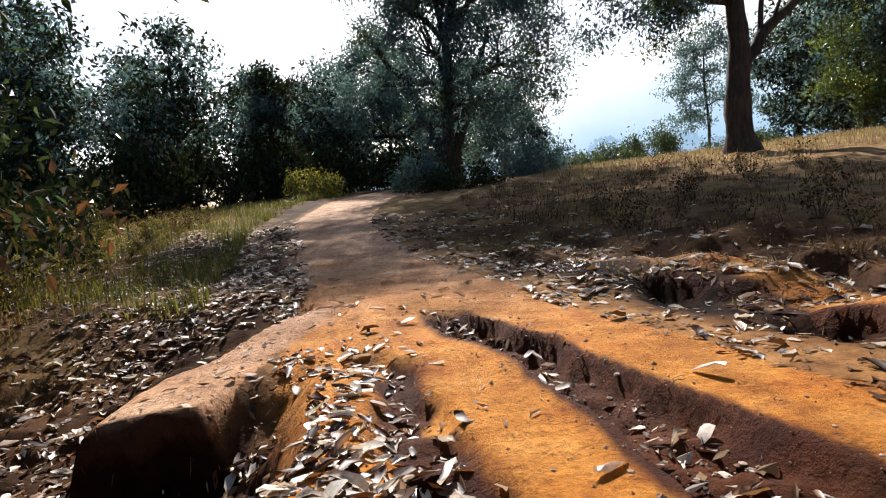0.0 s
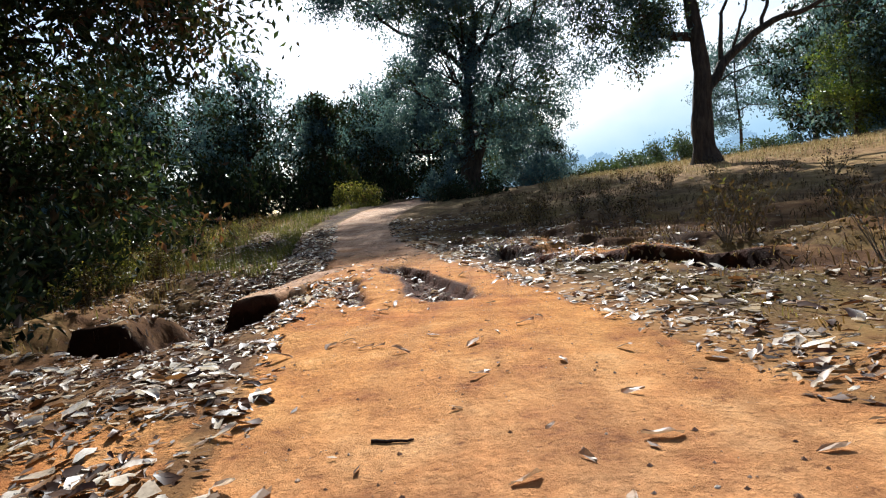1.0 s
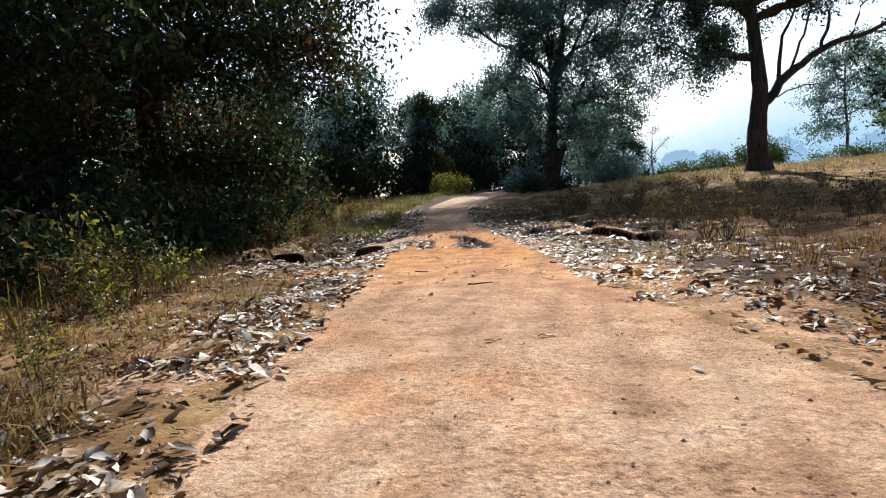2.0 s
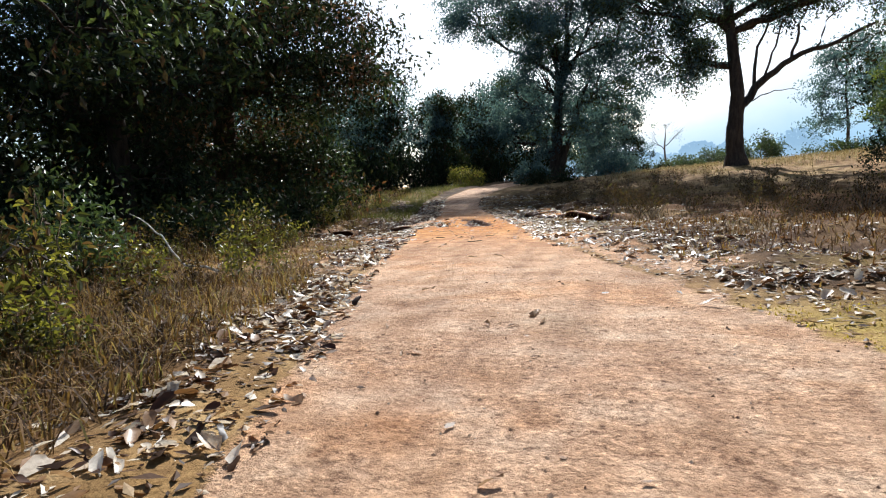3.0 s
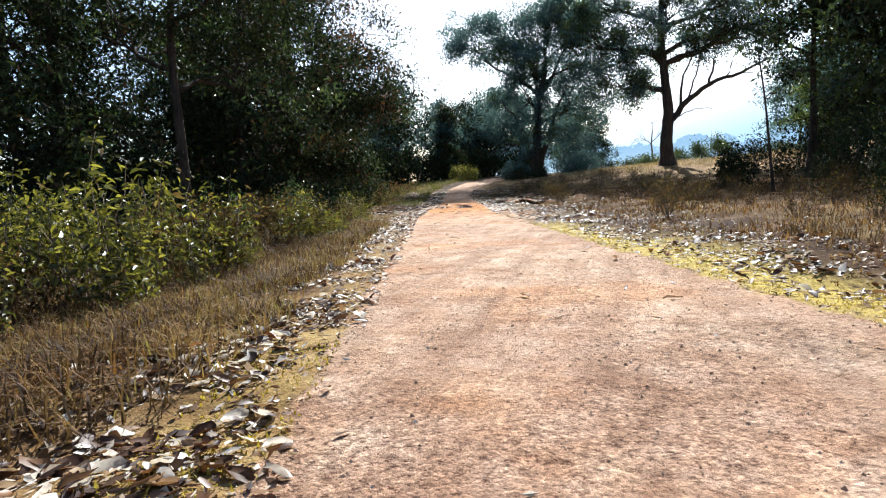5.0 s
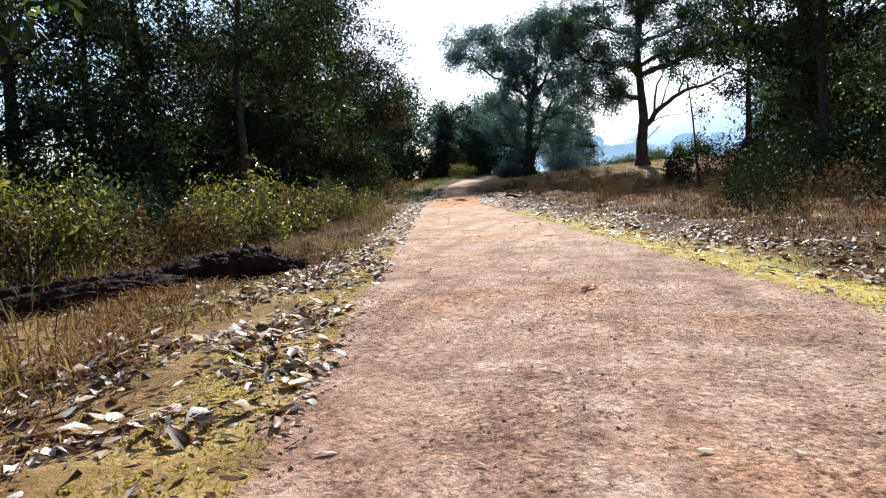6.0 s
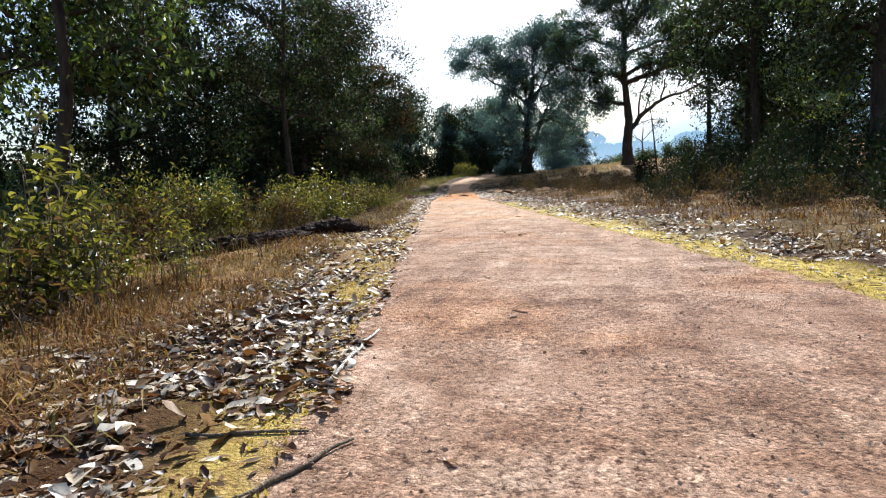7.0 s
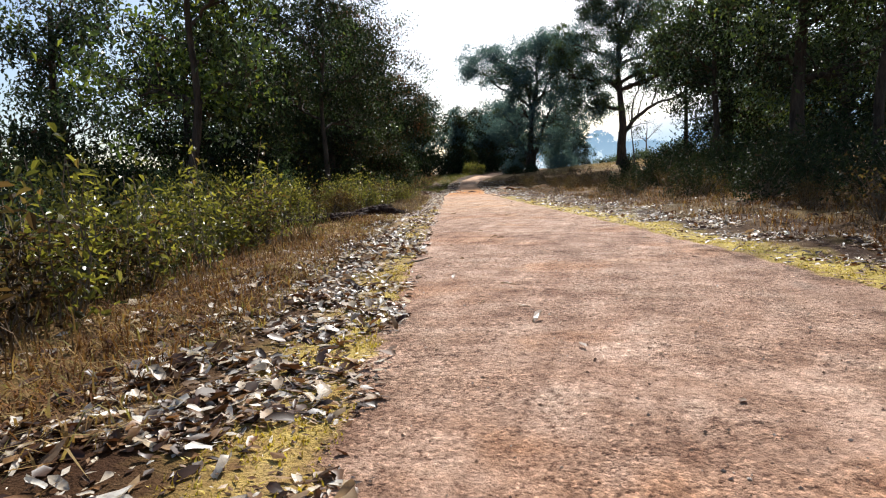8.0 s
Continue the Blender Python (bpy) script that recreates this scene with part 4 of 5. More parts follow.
def weed(seed, tall, mat_):
    """An upright weed: a few stems with broad leaves along them."""
    rs = np.random.RandomState(seed)
    root = new("weed")
    cs = []
    for _ in range(6):
        a, u = rs.uniform(0, 6.28), rs.uniform(0.05, 0.42)
        e = np.array([u * math.cos(a), u * math.sin(a), tall * rs.uniform(0.55, 1.05)])
        li = bend((e[0] * 0.3, e[1] * 0.3, 0), e, rs, 6, 0.0)
        part("stem", mesh_np("stem", *tube(li, np.linspace(0.008, 0.003, 6), 3), M_TWIG, True), root)
        t = rs.uniform(0.2, 1.0, 36)
        cs.append(np.stack([np.interp(t, np.linspace(0, 1, 6), li[:, c]) for c in range(3)], 1) + rs.normal(size=(36, 3)) * 0.08)
    part("leaves", shaped_leaves("leaves", np.concatenate(cs), 0.079, mat_, rs, 0.48), root)
    return tagged(root, "leafy green weed standing in dry grass", "weed", "roadside weeds")


rw = np.random.RandomState(5)
kinds = [weed(91, 0.95, M_WEED), weed(92, 1.2, M_WEED), weed(93, 0.7, M_WEED), weed(94, 0.9, M_SHRUB_BROWN), weed(95, 1.0, M_WEED)]
spots = []
while len(spots) < 290:
    y = rw.uniform(-35, 17)
    xl = float(edges(y)[0])
    near_edge = float(np.interp(y, [-36, -27, -19, -15, -11, -4, -2, 17], [2.5, 2.3, 2.2, 1.9, 1.4, 1.2, 3.6, 2.6]))
    d = near_edge + rw.uniform(0, 1) ** 1.5 * 3.6
    if -25.5 < y < -19.5 and xl - d > 1.6:
        continue
    spots.append((xl - d, y))
for n, (x, y) in enumerate(spots):
    m = pose(x, y, hz(x, y) - 0.02, 0, 0, rw.uniform(0, 360))
    if n < 5:
        kinds[n].matrix_basis = m
        ob = kinds[n]
    else:
        ob = copy_thing(kinds[n % 5 if y < -14 else (0, 3, 3, 4, 2)[n % 5]], m)
    s = rw.uniform(0.6, 1.35) * float(np.interp(y, [-24, -16, -9, -3], [1.12, 1.05, 0.8, 0.65]))
    ob.scale = (s, s, s)



def shrublet(seed):
    """A small withered shrub: wiry stems and sparse brown leaves."""
    rs = np.random.RandomState(seed)
    root = new("withered_shrub")
    pieces, cs = [], []
    for _ in range(14):
        a, u = rs.uniform(0, 6.28), rs.uniform(0.1, 0.55)
        e = np.array([u * math.cos(a), u * math.sin(a), rs.uniform(0.25, 0.75)])
        li = bend((e[0] * 0.1, e[1] * 0.1, 0), e, rs, 6, 0.1)
        pieces.append(tube(li[::2], np.linspace(0.007, 0.002, 3), 3))
        t = rs.uniform(0.3, 1.0, 20)
        cs.append(np.stack([np.interp(t, np.linspace(0, 1, 6), li[:, c]) for c in range(3)], 1) + rs.normal(size=(20, 3)) * 0.06)
    part("branchwork", mesh_np("branchwork", *joined(pieces), M_TWIG, True), root)
    part("leaves", leaf_mesh("leaves", np.concatenate(cs), 0.05, M_SHRUB_BROWN, rs, 0.45), root)
    return tagged(root, "small withered brown shrub on the bank", "shrub", "withered shrubs on the bank")


rq = np.random.RandomState(8)
brown = [shrublet(191), shrublet(192), shrublet(193)]
for n in range(150):
    y = rq.uniform(-33, 17)
    x = float(edges(y)[1]) + 2.6 + 7.5 * rq.uniform(0, 1) ** 1.3
    m = pose(x, y, hz(x, y) - 0.02, 0, 0, rq.uniform(0, 360))
    if n < 3:
        brown[n].matrix_basis = m
        ob = brown[n]
    else:
        ob = copy_thing(brown[n % 3], m)
    s = rq.uniform(0.5, 1.25)
    ob.scale = (s, s, s)

# ---------------------------------------------------------------- grass


def blades(name, n, where, tall, mat_, seed, label, wide=0.007, lean=0.5):
    """Grass blades as one mass: each a bent, tapered strip."""
    rs = np.random.RandomState(seed)
    xy = where(rs, n)
    z = height(xy[:, 0], xy[:, 1])
    p = np.stack([xy[:, 0], xy[:, 1], z - 0.01], 1)
    k = len(p)
    a = rs.uniform(0, 2 * np.pi, k)
    d = np.stack([np.cos(a), np.sin(a), np.zeros(k)], 1)
    s = np.stack([-np.sin(a), np.cos(a), np.zeros(k)], 1) * (wide * rs.uniform(0.6, 1.4, k))[:, None]
    h = tall * rs.uniform(0.4, 1.25, k)[:, None]
    le = lean * rs.uniform(0.1, 1.1, k)[:, None]
    up = np.array([[0, 0, 1.0]])
    m = p + up * h * 0.55 + d * h * le * 0.3
    t = p + up * h * (1 - 0.25 * le) + d * h * le
    v = np.stack([p - s, p + s, m - s * 0.8, m + s * 0.8, t], 1).reshape(-1, 3)
    o = np.arange(k)[:, None] * 5
    f = np.concatenate([o + np.array([[0, 1, 3]]), o + np.array([[0, 3, 2]]), o + np.array([[2, 3, 4]])])
    return tagged(new(name, mesh_np(name, v, f, mat_)), label, "grass", kind="stuff")


def band(side, y0, y1, d0, d1, power=1.0, clump=2.5, thresh=0.35):
    """Places along one side of the road, between two distances from its edge, in patches."""
    def where(rs, n):
        y = rs.uniform(y0, y1, n)
        d = d0 + (d1 - d0) * rs.uniform(0, 1, n) ** power
        xl, xr = edges(y)
        x = np.where(side < 0, xl - d, xr + d)
        keep = lattice(x * clump, y * clump) > thresh * rs.uniform(0.5, 1.5, n)
        keep &= ~((np.abs((x - 4.85) * 0.76 - (y + 21.15) * 0.65) < 0.34) & (x > 2.3) & (x < 5.1))
        return np.stack([x, y], 1)[keep]
    return where


M_RUST = leaf_material("rust_brown_blades", [(0.0, (0.07, 0.028, 0.012)), (0.5, (0.17, 0.074, 0.024)), (0.85, (0.32, 0.155, 0.05)), (1.0, (0.48, 0.32, 0.12))], 0.4, 0.75, 0.15)
M_BRUSH = leaf_material("brown_brush_stalks", [(0.0, (0.05, 0.028, 0.016)), (0.5, (0.11, 0.065, 0.032)), (1.0, (0.22, 0.13, 0.06))], 0.35, 0.7, 0.2)
blades("dry_grass", 36000, band(-1, -38, -2.5, 0.8, 4.2, 1.0, 2.2, 0.3), 0.12, M_GRASS_DRY, 1, "short tangled brown and straw grass along the road", 0.005, 2.3)
blades("dry_grass", 16000, band(-1, -20, -7, 0.5, 2.6, 0.8, 2.6, 0.4), 0.2, M_GRASS_DRY, 21, "brown and straw grass crowding the road edge", 0.0045, 1.6)
blades("dry_grass", 24000, band(-1, -22, -7, 0.6, 3.4, 0.8, 2.0, 0.4), 0.25, M_BRUSH, 24, "dark brown stalks crowding the road edge", 0.0045, 1.7)
blades("dry_grass", 16000, band(-1, -38, -2, 1.9, 5.5, 1.0, 1.4, 0.55), 0.34, M_BRUSH, 22, "tall dark brown stalks among the weeds", 0.005, 0.8)
blades("dry_grass", 26000, band(-1, -38, -19, 1.0, 3.6, 0.9, 1.7, 0.45), 0.15, M_RUST, 27, "rust-brown tangled dry grass beside the leaf litter", 0.005, 2.1)
blades("dry_grass", 20000, band(1, -34, -1, 1.5, 5.5, 0.9, 1.6, 0.4), 0.16, M_RUST, 28, "rust-brown dry grass on the bank", 0.0055, 1.8)
blades("dry_grass", 14000, band(-1, -3, 20, 2.6, 9, 1.0), 0.22, M_GRASS_DRY, 2, "dry straw grass on the leafy verge", 0.006, 0.9)
blades("green_grass", 22000, band(-1, 6, 26, 0.9, 6, 1.2, 1.6, 0.5), 0.28, M_GRASS_GREEN, 3, "green and straw grass along the far road", 0.006, 0.8)
blades("green_grass", 11000, band(-1, -34, 2, 2.6, 7, 1.0, 1.2, 0.6), 0.42, M_GRASS_GREEN, 4, "tall green grass among the weeds", 0.006, 0.8)
blades("dry_grass", 15000, band(1, -22, 12, 0.7, 4.2, 1.2, 2.2, 0.4), 0.075, M_GRASS_DRY, 5, "short brown dry grass on the bank", 0.005, 2.0)
blades("brown_brush", 50000, band(1, -37, 17, 2.2, 10, 1.2, 1.1, 0.6), 0.17, M_BRUSH, 9, "low brown dry brush on the shaded bank", 0.006, 1.5)
blades("dry_grass", 26000, band(1, 16, 40, 5, 24, 1.0, 0.8), 0.24, M_STRAW, 6, "sunlit straw grass on the field", 0.008, 0.8)
blades("short_grass", 24000, band(1, -40, -9, 0.0, 0.75, 1.0, 3.5, 0.4), 0.03, M_MOSS, 7, "bright yellow-green short grass edging the road", 0.005, 1.0)
blades("short_grass", 17000, band(-1, -40, -19, -0.05, 0.55, 1.0, 3.5, 0.4), 0.035, M_MOSS, 8, "bright yellow-green short grass edging the road", 0.005, 1.0)

# ---------------------------------------------------------------- fallen leaves


def curled(n, rs, size, broad=(0.11, 0.24), curl=1.5):
    """Vertices and quads of n curled, crumpled dead leaves round the origin."""
    t = np.array([0.0, 0.26, 0.72, 1.0])
    u = np.array([-1.0, 0.0, 1.0])
    broad = rs.uniform(*broad, n)
    skew = rs.uniform(0.7, 1.2, n)
    wid = np.sin(np.pi * np.clip(t[None] ** skew[:, None] * 0.86 + 0.05, 0, 1)) ** 0.75 * broad[:, None]
    L = size * np.exp(rs.normal(0, 0.48, n)).clip(0.35, 1.9)
    roll = rs.uniform(0.2, curl, n) ** 1.2
    arch = rs.uniform(-0.1, 0.2, n)
    twist = rs.normal(0, 0.6, n)
    T, U = np.meshgrid(t, u, indexing="ij")
    ang = roll[:, None, None] * U[None] + twist[:, None, None] * (T[None] - 0.5)
    side = np.maximum(roll, 0.3)[:, None, None]
    x = (T[None] - 0.5) * np.ones((n, 1, 1))
    y = wid[:, :, None] * np.sin(ang) / side * 1.15
    z = wid[:, :, None] * (1 - np.cos(ang)) / side * 1.15 + arch[:, None, None] * (0.25 - (T[None] - 0.5) ** 2)
    y = y + rs.uniform(-0.25, 0.25, n)[:, None, None] * (T[None] - 0.5) ** 2
    v = (np.stack([x, y, z], -1) + rs.normal(0, 0.045, (n, 4, 3, 3)) * np.array([0.6, 0.8, 1.0])) * L[:, None, None, None]
    v = v.reshape(n, 12, 3)
    i, j = np.meshgrid(np.arange(3), np.arange(2), indexing="ij")
    f = np.stack([i * 3 + j, i * 3 + j + 1, (i + 1) * 3 + j + 1, (i + 1) * 3 + j], -1).reshape(-1, 4)
    return v, f


def spin(v, rs, tilt):
    """Turns each leaf about the vertical and tips it."""
    n = len(v)
    a, b, flip = rs.uniform(0, 2 * np.pi, n), rs.normal(0, tilt, n), rs.normal(0, tilt, n)
    x, y, z = v[..., 0], v[..., 1], v[..., 2]
    y, z = y * np.cos(flip)[:, None] - z * np.sin(flip)[:, None], y * np.sin(flip)[:, None] + z * np.cos(flip)[:, None]
    x, z = x * np.cos(b)[:, None] - z * np.sin(b)[:, None], x * np.sin(b)[:, None] + z * np.cos(b)[:, None]
    x, y = x * np.cos(a)[:, None] - y * np.sin(a)[:, None], x * np.sin(a)[:, None] + y * np.cos(a)[:, None]
    z = z - z.min(axis=1, keepdims=True)
    return np.stack([x, y, z], -1)


def litter(name, xy, size, seed, label, mat_=None, tilt=0.14, broad=(0.11, 0.3), curl=1.5, pile=0.014):
    rs = np.random.RandomState(seed)
    e = 0.06
    steep = np.hypot(height(xy[:, 0] + e, xy[:, 1]) - height(xy[:, 0] - e, xy[:, 1]), height(xy[:, 0], xy[:, 1] + e) - height(xy[:, 0], xy[:, 1] - e)) / (2 * e)
    xy = xy[steep < 0.8]
    n = len(xy)
    v, f = curled(n, rs, size, broad, curl)
    v = spin(v, rs, tilt)
    p = np.stack([xy[:, 0], xy[:, 1], height(xy[:, 0], xy[:, 1]) - 0.006 + pile * rs.uniform(0, 1, n) ** 2], 1)
    v = v + p[:, None]
    faces = (np.arange(n)[:, None, None] * 12 + f[None]).reshape(-1, 4)
    return tagged(new(name, mesh_np(name, v.reshape(-1, 3), faces, mat_ or M_FALLEN, True)), label, "leaves", kind="stuff")


def scatter(rs, n, y0, y1, density):
    """n places from a density over (distance left of the road, distance right of it, x, y)."""
    got = []
    while sum(len(g) for g in got) < n:
        y = rs.uniform(y0, y1, n)
        xl, xr = edges(y)
        x = rs.uniform(xl - 7, xr + 7)
        keep = rs.uniform(0, 1, n) < density(xl - x, x - xr, x, y)
        got.append(np.stack([x, y], 1)[keep])
    return np.concatenate(got)[:n]


def near_density(dl, dr, x, y):
    left = np.where(dl > -0.1, np.exp(-(np.clip(dl, 0, 9) / 3.2) ** 2), 0) * step(-4.5, 0, y)
    left = np.maximum(left, (dl > -0.15) * np.exp(-((dl - 0.3) / 0.55) ** 2))
    right = np.where(dr > -0.1, np.exp(-(np.clip(dr, 0, 9) / 2.6) ** 2), 0) * 0.55
    basin = np.exp(-(((x + 0.85) / 0.5) ** 2 + ((y - 2.2) / 1.3) ** 2)) * 1.6
    ruts = groove(x, y, RUT_A, 0.18, 0.08) * 0.6 + groove(x, y, RUT_B, 0.12, 0.06) * 0.25
    d = np.clip(left + right + basin + ruts, 0, 1)
    ped = (np.abs(x + 1.65 - 0.23 * (y - 3)) < 0.4) & (y > 2.9) & (y < 5.3)
    return np.where(ped, 0.04, d) * np.clip(2.0 * lattice(x * 2.3, y * 2.3) - 0.3, 0.1, 1)


def far_density(dl, dr, x, y):
    mid_ = np.interp(y, [-37, -26, -18], [1.0, 0.8, 0.5])
    wid_ = np.interp(y, [-37, -29, -24, -18], [0.75, 0.7, 0.75, 0.42])
    left = (dl > -0.15) * (np.exp(-((dl - mid_) / wid_) ** 2) + 0.12 * (dl < 3.2))
    right = (dr > 0.35) * np.exp(-((dr - 1.2) / 0.75) ** 2) * 0.75 + (dr > 0) * (dr < 4) * 0.06
    left = left * np.interp(y, [-29, -26, -20, -8], [1.0, 0.38, 0.36, 0.5])
    return np.clip(left + right, 0, 1) * np.clip(2.4 * lattice(x * 2.6, y * 2.6) - 0.65, 0.07, 1)


rl = np.random.RandomState(12)


def only(density, side):
    """The part of a density on one side of the road's middle."""
    return lambda dl, dr, x, y: density(dl, dr, x, y) * ((dl > dr) if side < 0 else (dl <= dr))


litter("leaf_litter", scatter(rl, 11500, -4.5, 14, only(near_density, -1)), 0.074, 13, "pale and brown dead leaves lying thick beside the ruts")
rc = np.random.RandomState(6)
basin = np.stack([-0.74 + rc.normal(0, 0.27, 950), 2.1 + rc.normal(0, 0.52, 950)], 1)
litter("leaf_litter", basin[basin[:, 1] > 1.0], 0.07, 25, "pale dead leaves gathered in the hollow between the ruts", tilt=0.22)
litter("leaf_litter", scatter(rl, 3400, -4.5, 14, only(near_density, 1)), 0.085, 15, "pale and brown dead leaves on the washed-out bank")
BROAD = dict(broad=(0.17, 0.33), curl=1.1, pile=0.022)
litter("leaf_litter", scatter(rl, 13500, -37, -4, only(far_density, -1)), 0.06, 14, "pale and brown dead leaves along the road edge", tilt=0.24, **BROAD)
litter("leaf_litter", scatter(rl, 4500, -37, -4, only(far_density, -1)), 0.062, 26, "brown curled dead leaves along the road edge", M_FALLEN_BROWN, 0.26, **BROAD)
litter("leaf_litter", scatter(rl, 3400, -37, -4, only(far_density, 1)), 0.062, 16, "pale and brown dead leaves on the bank beside the road", tilt=0.24, **BROAD)
litter("leaf_litter", scatter(rl, 4200, -37, -4, only(far_density, 1)), 0.064, 27, "brown curled dead leaves on the bank beside the road", M_FALLEN_BROWN, 0.26, **BROAD)


def bits(name, xy, size, mat_, seed, label):
    """Broken scraps of dead leaves lying flat: two small triangles each."""
    rs = np.random.RandomState(seed)
    n = len(xy)
    a = rs.uniform(0, 2 * np.pi, n)
    L = (size * np.exp(rs.normal(0, 0.45, n)).clip(0.4, 2.2))[:, None]
    d, w = np.stack([np.cos(a), np.sin(a)], 1), np.stack([-np.sin(a), np.cos(a)], 1) * rs.uniform(0.2, 0.5, (n, 1))
    c = np.stack([xy - d * L, xy + w * L, xy + d * L * 0.9, xy - w * L * rs.uniform(0.5, 1.2, (n, 1))], 1)
    z = height(c[..., 0].ravel(), c[..., 1].ravel()).reshape(n, 4)
    z = np.minimum(z, z.mean(1, keepdims=True) + 0.03) + 0.006 + rs.uniform(0, 0.32, (n, 4)) * L
    v = np.concatenate([c, z[..., None]], -1).reshape(-1, 3)
    k = np.arange(n)[:, None] * 4
    f = np.concatenate([k + np.array([[0, 1, 2]]), k + np.array([[0, 2, 3]])], 0)
    return tagged(new(name, mesh_np(name, v, f, mat_)), label, "leaves", kind="stuff")


bits("leaf_scraps", scatter(rl, 14000, -4.5, 15, near_density), 0.026, M_FALLEN_BROWN, 17, "broken scraps of brown leaves")


def wide_density(dl, dr, x, y):
    out = np.maximum(dl, dr)
    return np.where(out > 0, np.exp(-np.clip(out - 0.4, 0, 9) / 2.2), 0.012) * (0.25 + 0.9 * lattice(x * 2.2, y * 2.2))


bits("leaf_scraps", scatter(rl, 26000, -37, 10, wide_density), 0.026, M_FALLEN_BROWN, 20, "brown leaf scraps strewn over both verges")
bits("leaf_scraps", scatter(rl, 12000, -37, -4, only(far_density, -1)), 0.021, M_FALLEN, 29, "small torn scraps of pale leaves along the verge")
bits("leaf_scraps", scatter(rl, 13000, -37, -4, only(far_density, -1)), 0.024, M_FALLEN_BROWN, 18, "broken scraps of brown leaves along the verge")
bits("leaf_scraps", scatter(rl, 11000, -37, -4, only(far_density, 1)), 0.024, M_FALLEN_BROWN, 19, "broken scraps of brown leaves on the bank")

rf = np.random.RandomState(21)
leaf_shapes = []
for k_ in range(12):
    v_, f_ = curled(1, rf, 0.11)
    v_ = spin(v_, rf, 0.2)
    leaf_shapes.append(mesh_np("fallen_leaf", v_[0], f_, M_FALLEN, False))
for n in range(190):
    y = rf.uniform(-3.5, 7.5) if n < 120 else rf.uniform(-34, -3.5)
    xl, xr = edges(y)
    u = rf.beta(0.7, 0.7) if n >= 120 else rf.uniform(0.05, 1.0)
    x = float(xl + (xr - xl) * u)
    ob = new("fallen_leaf", leaf_shapes[n % 12])
    s = rf.uniform(0.6, 1.25)
    ob.matrix_world = pose(x, y, hz(x, y) + 0.002, 0, 0, rf.uniform(0, 360)) @ Matrix.Diagonal((s, s, s, 1))
    tagged(ob, "curled pale dead leaf lying on the dirt road", "leaf", "fallen leaves on the road")

# pebbles and crumbs of earth on the road
rp = np.random.RandomState(33)
n = 14000
y = np.where(np.arange(n) < 5500, rp.uniform(-37, 8, n), rp.uniform(-36, -14, n))
xl, xr = edges(y)
x = xl + (xr - xl) * rp.uniform(-0.05, 1.05, n)
r = 0.003 + 0.0075 * rp.uniform(0, 1, n) ** 3
octa = np.array([(1, 0, -0.2), (0, 1, -0.2), (-1, 0, -0.2), (0, -1, -0.2), (0, 0, 0.7)], float)
v = octa[None] * r[:, None, None] * rp.uniform(0.6, 1.4, (n, 5, 1))
v = v + np.stack([x, y, height(x, y) + r * 0.3], 1)[:, None]
f = np.array([(0, 1, 4), (1, 2, 4), (2, 3, 4), (3, 0, 4)])
ks = Mat("earth_crumbs")
ks.surface(ks.mix(0.4, ks.ramp(ks.island(), [(0.0, (0.25, 0.15, 0.1)), (0.4, (0.4, 0.25, 0.16)), (0.8, (0.5, 0.36, 0.25)), (1.0, (0.68, 0.57, 0.46))]),
                  ks.ramp(ks.noise(60, 4, 0.6, vec=ks.coords()), [(0.35, (0.5, 0.45, 0.4)), (0.65, (1, 1, 1))]), "MULTIPLY"), 0.9, spec=0.15)
M_STONE = ks.m
tagged(new("pebbles", mesh_np("pebbles", v.reshape(-1, 3), (np.arange(n)[:, None, None] * 5 + f[None]).reshape(-1, 3), M_STONE)),
       "small stones and crumbs of earth on the road", "pebbles", kind="stuff")



def clods(n, where, size, seed, label):
    """Crumbled lumps of earth: small uneven stones in one mass."""
    rs = np.random.RandomState(seed)
    xy = where(rs, n)
    n = len(xy)
    ico = np.array([(0, 0, 1), (0.9, 0, 0.3), (0.28, 0.85, 0.3), (-0.72, 0.53, 0.3), (-0.72, -0.53, 0.3), (0.28, -0.85, 0.3), (0.7, 0.5, -0.4), (-0.3, 0.85, -0.4), (-0.9, 0, -0.4), (-0.3, -0.85, -0.4), (0.7, -0.5, -0.4)])
    fc = np.array([(0, 1, 2), (0, 2, 3), (0, 3, 4), (0, 4, 5), (0, 5, 1), (1, 6, 2), (2, 6, 7), (2, 7, 3), (3, 7, 8), (3, 8, 4), (4, 8, 9), (4, 9, 5), (5, 9, 10), (5, 10, 1), (1, 10, 6)])
    r = size * np.exp(rs.normal(0, 0.5, n)).clip(0.3, 2.6)
    v = ico[None] * rs.uniform(0.65, 1.3, (n, 11, 1)) * r[:, None, None] * np.array([1, 1, 0.7])
    v = v + np.stack([xy[:, 0], xy[:, 1], height(xy[:, 0], xy[:, 1]) + r * 0.15], 1)[:, None]
    return tagged(new("earth_clods", mesh_np("earth_clods", v.reshape(-1, 3), (np.arange(n)[:, None, None] * 11 + fc[None]).reshape(-1, 3), M_STONE)), label, "clods", kind="stuff")


def along_ruts(rs, n):
    y = rs.uniform(0.8, 5.2, n)
    x = np.interp(y, [p[1] for p in RUT_A], [p[0] for p in RUT_A]) + rs.normal(0, 0.22, n)
    x = np.where(rs.uniform(0, 1, n) < 0.3, rs.uniform(-1.5, 3.2, n), x)
    return np.stack([x, y], 1)


def on_roadside(rs, n):
    y = rs.uniform(-37, 8, n)
    a, b = edges(y)
    u = rs.beta(0.5, 0.5, n)
    return np.stack([a + (b - a) * u, y], 1)


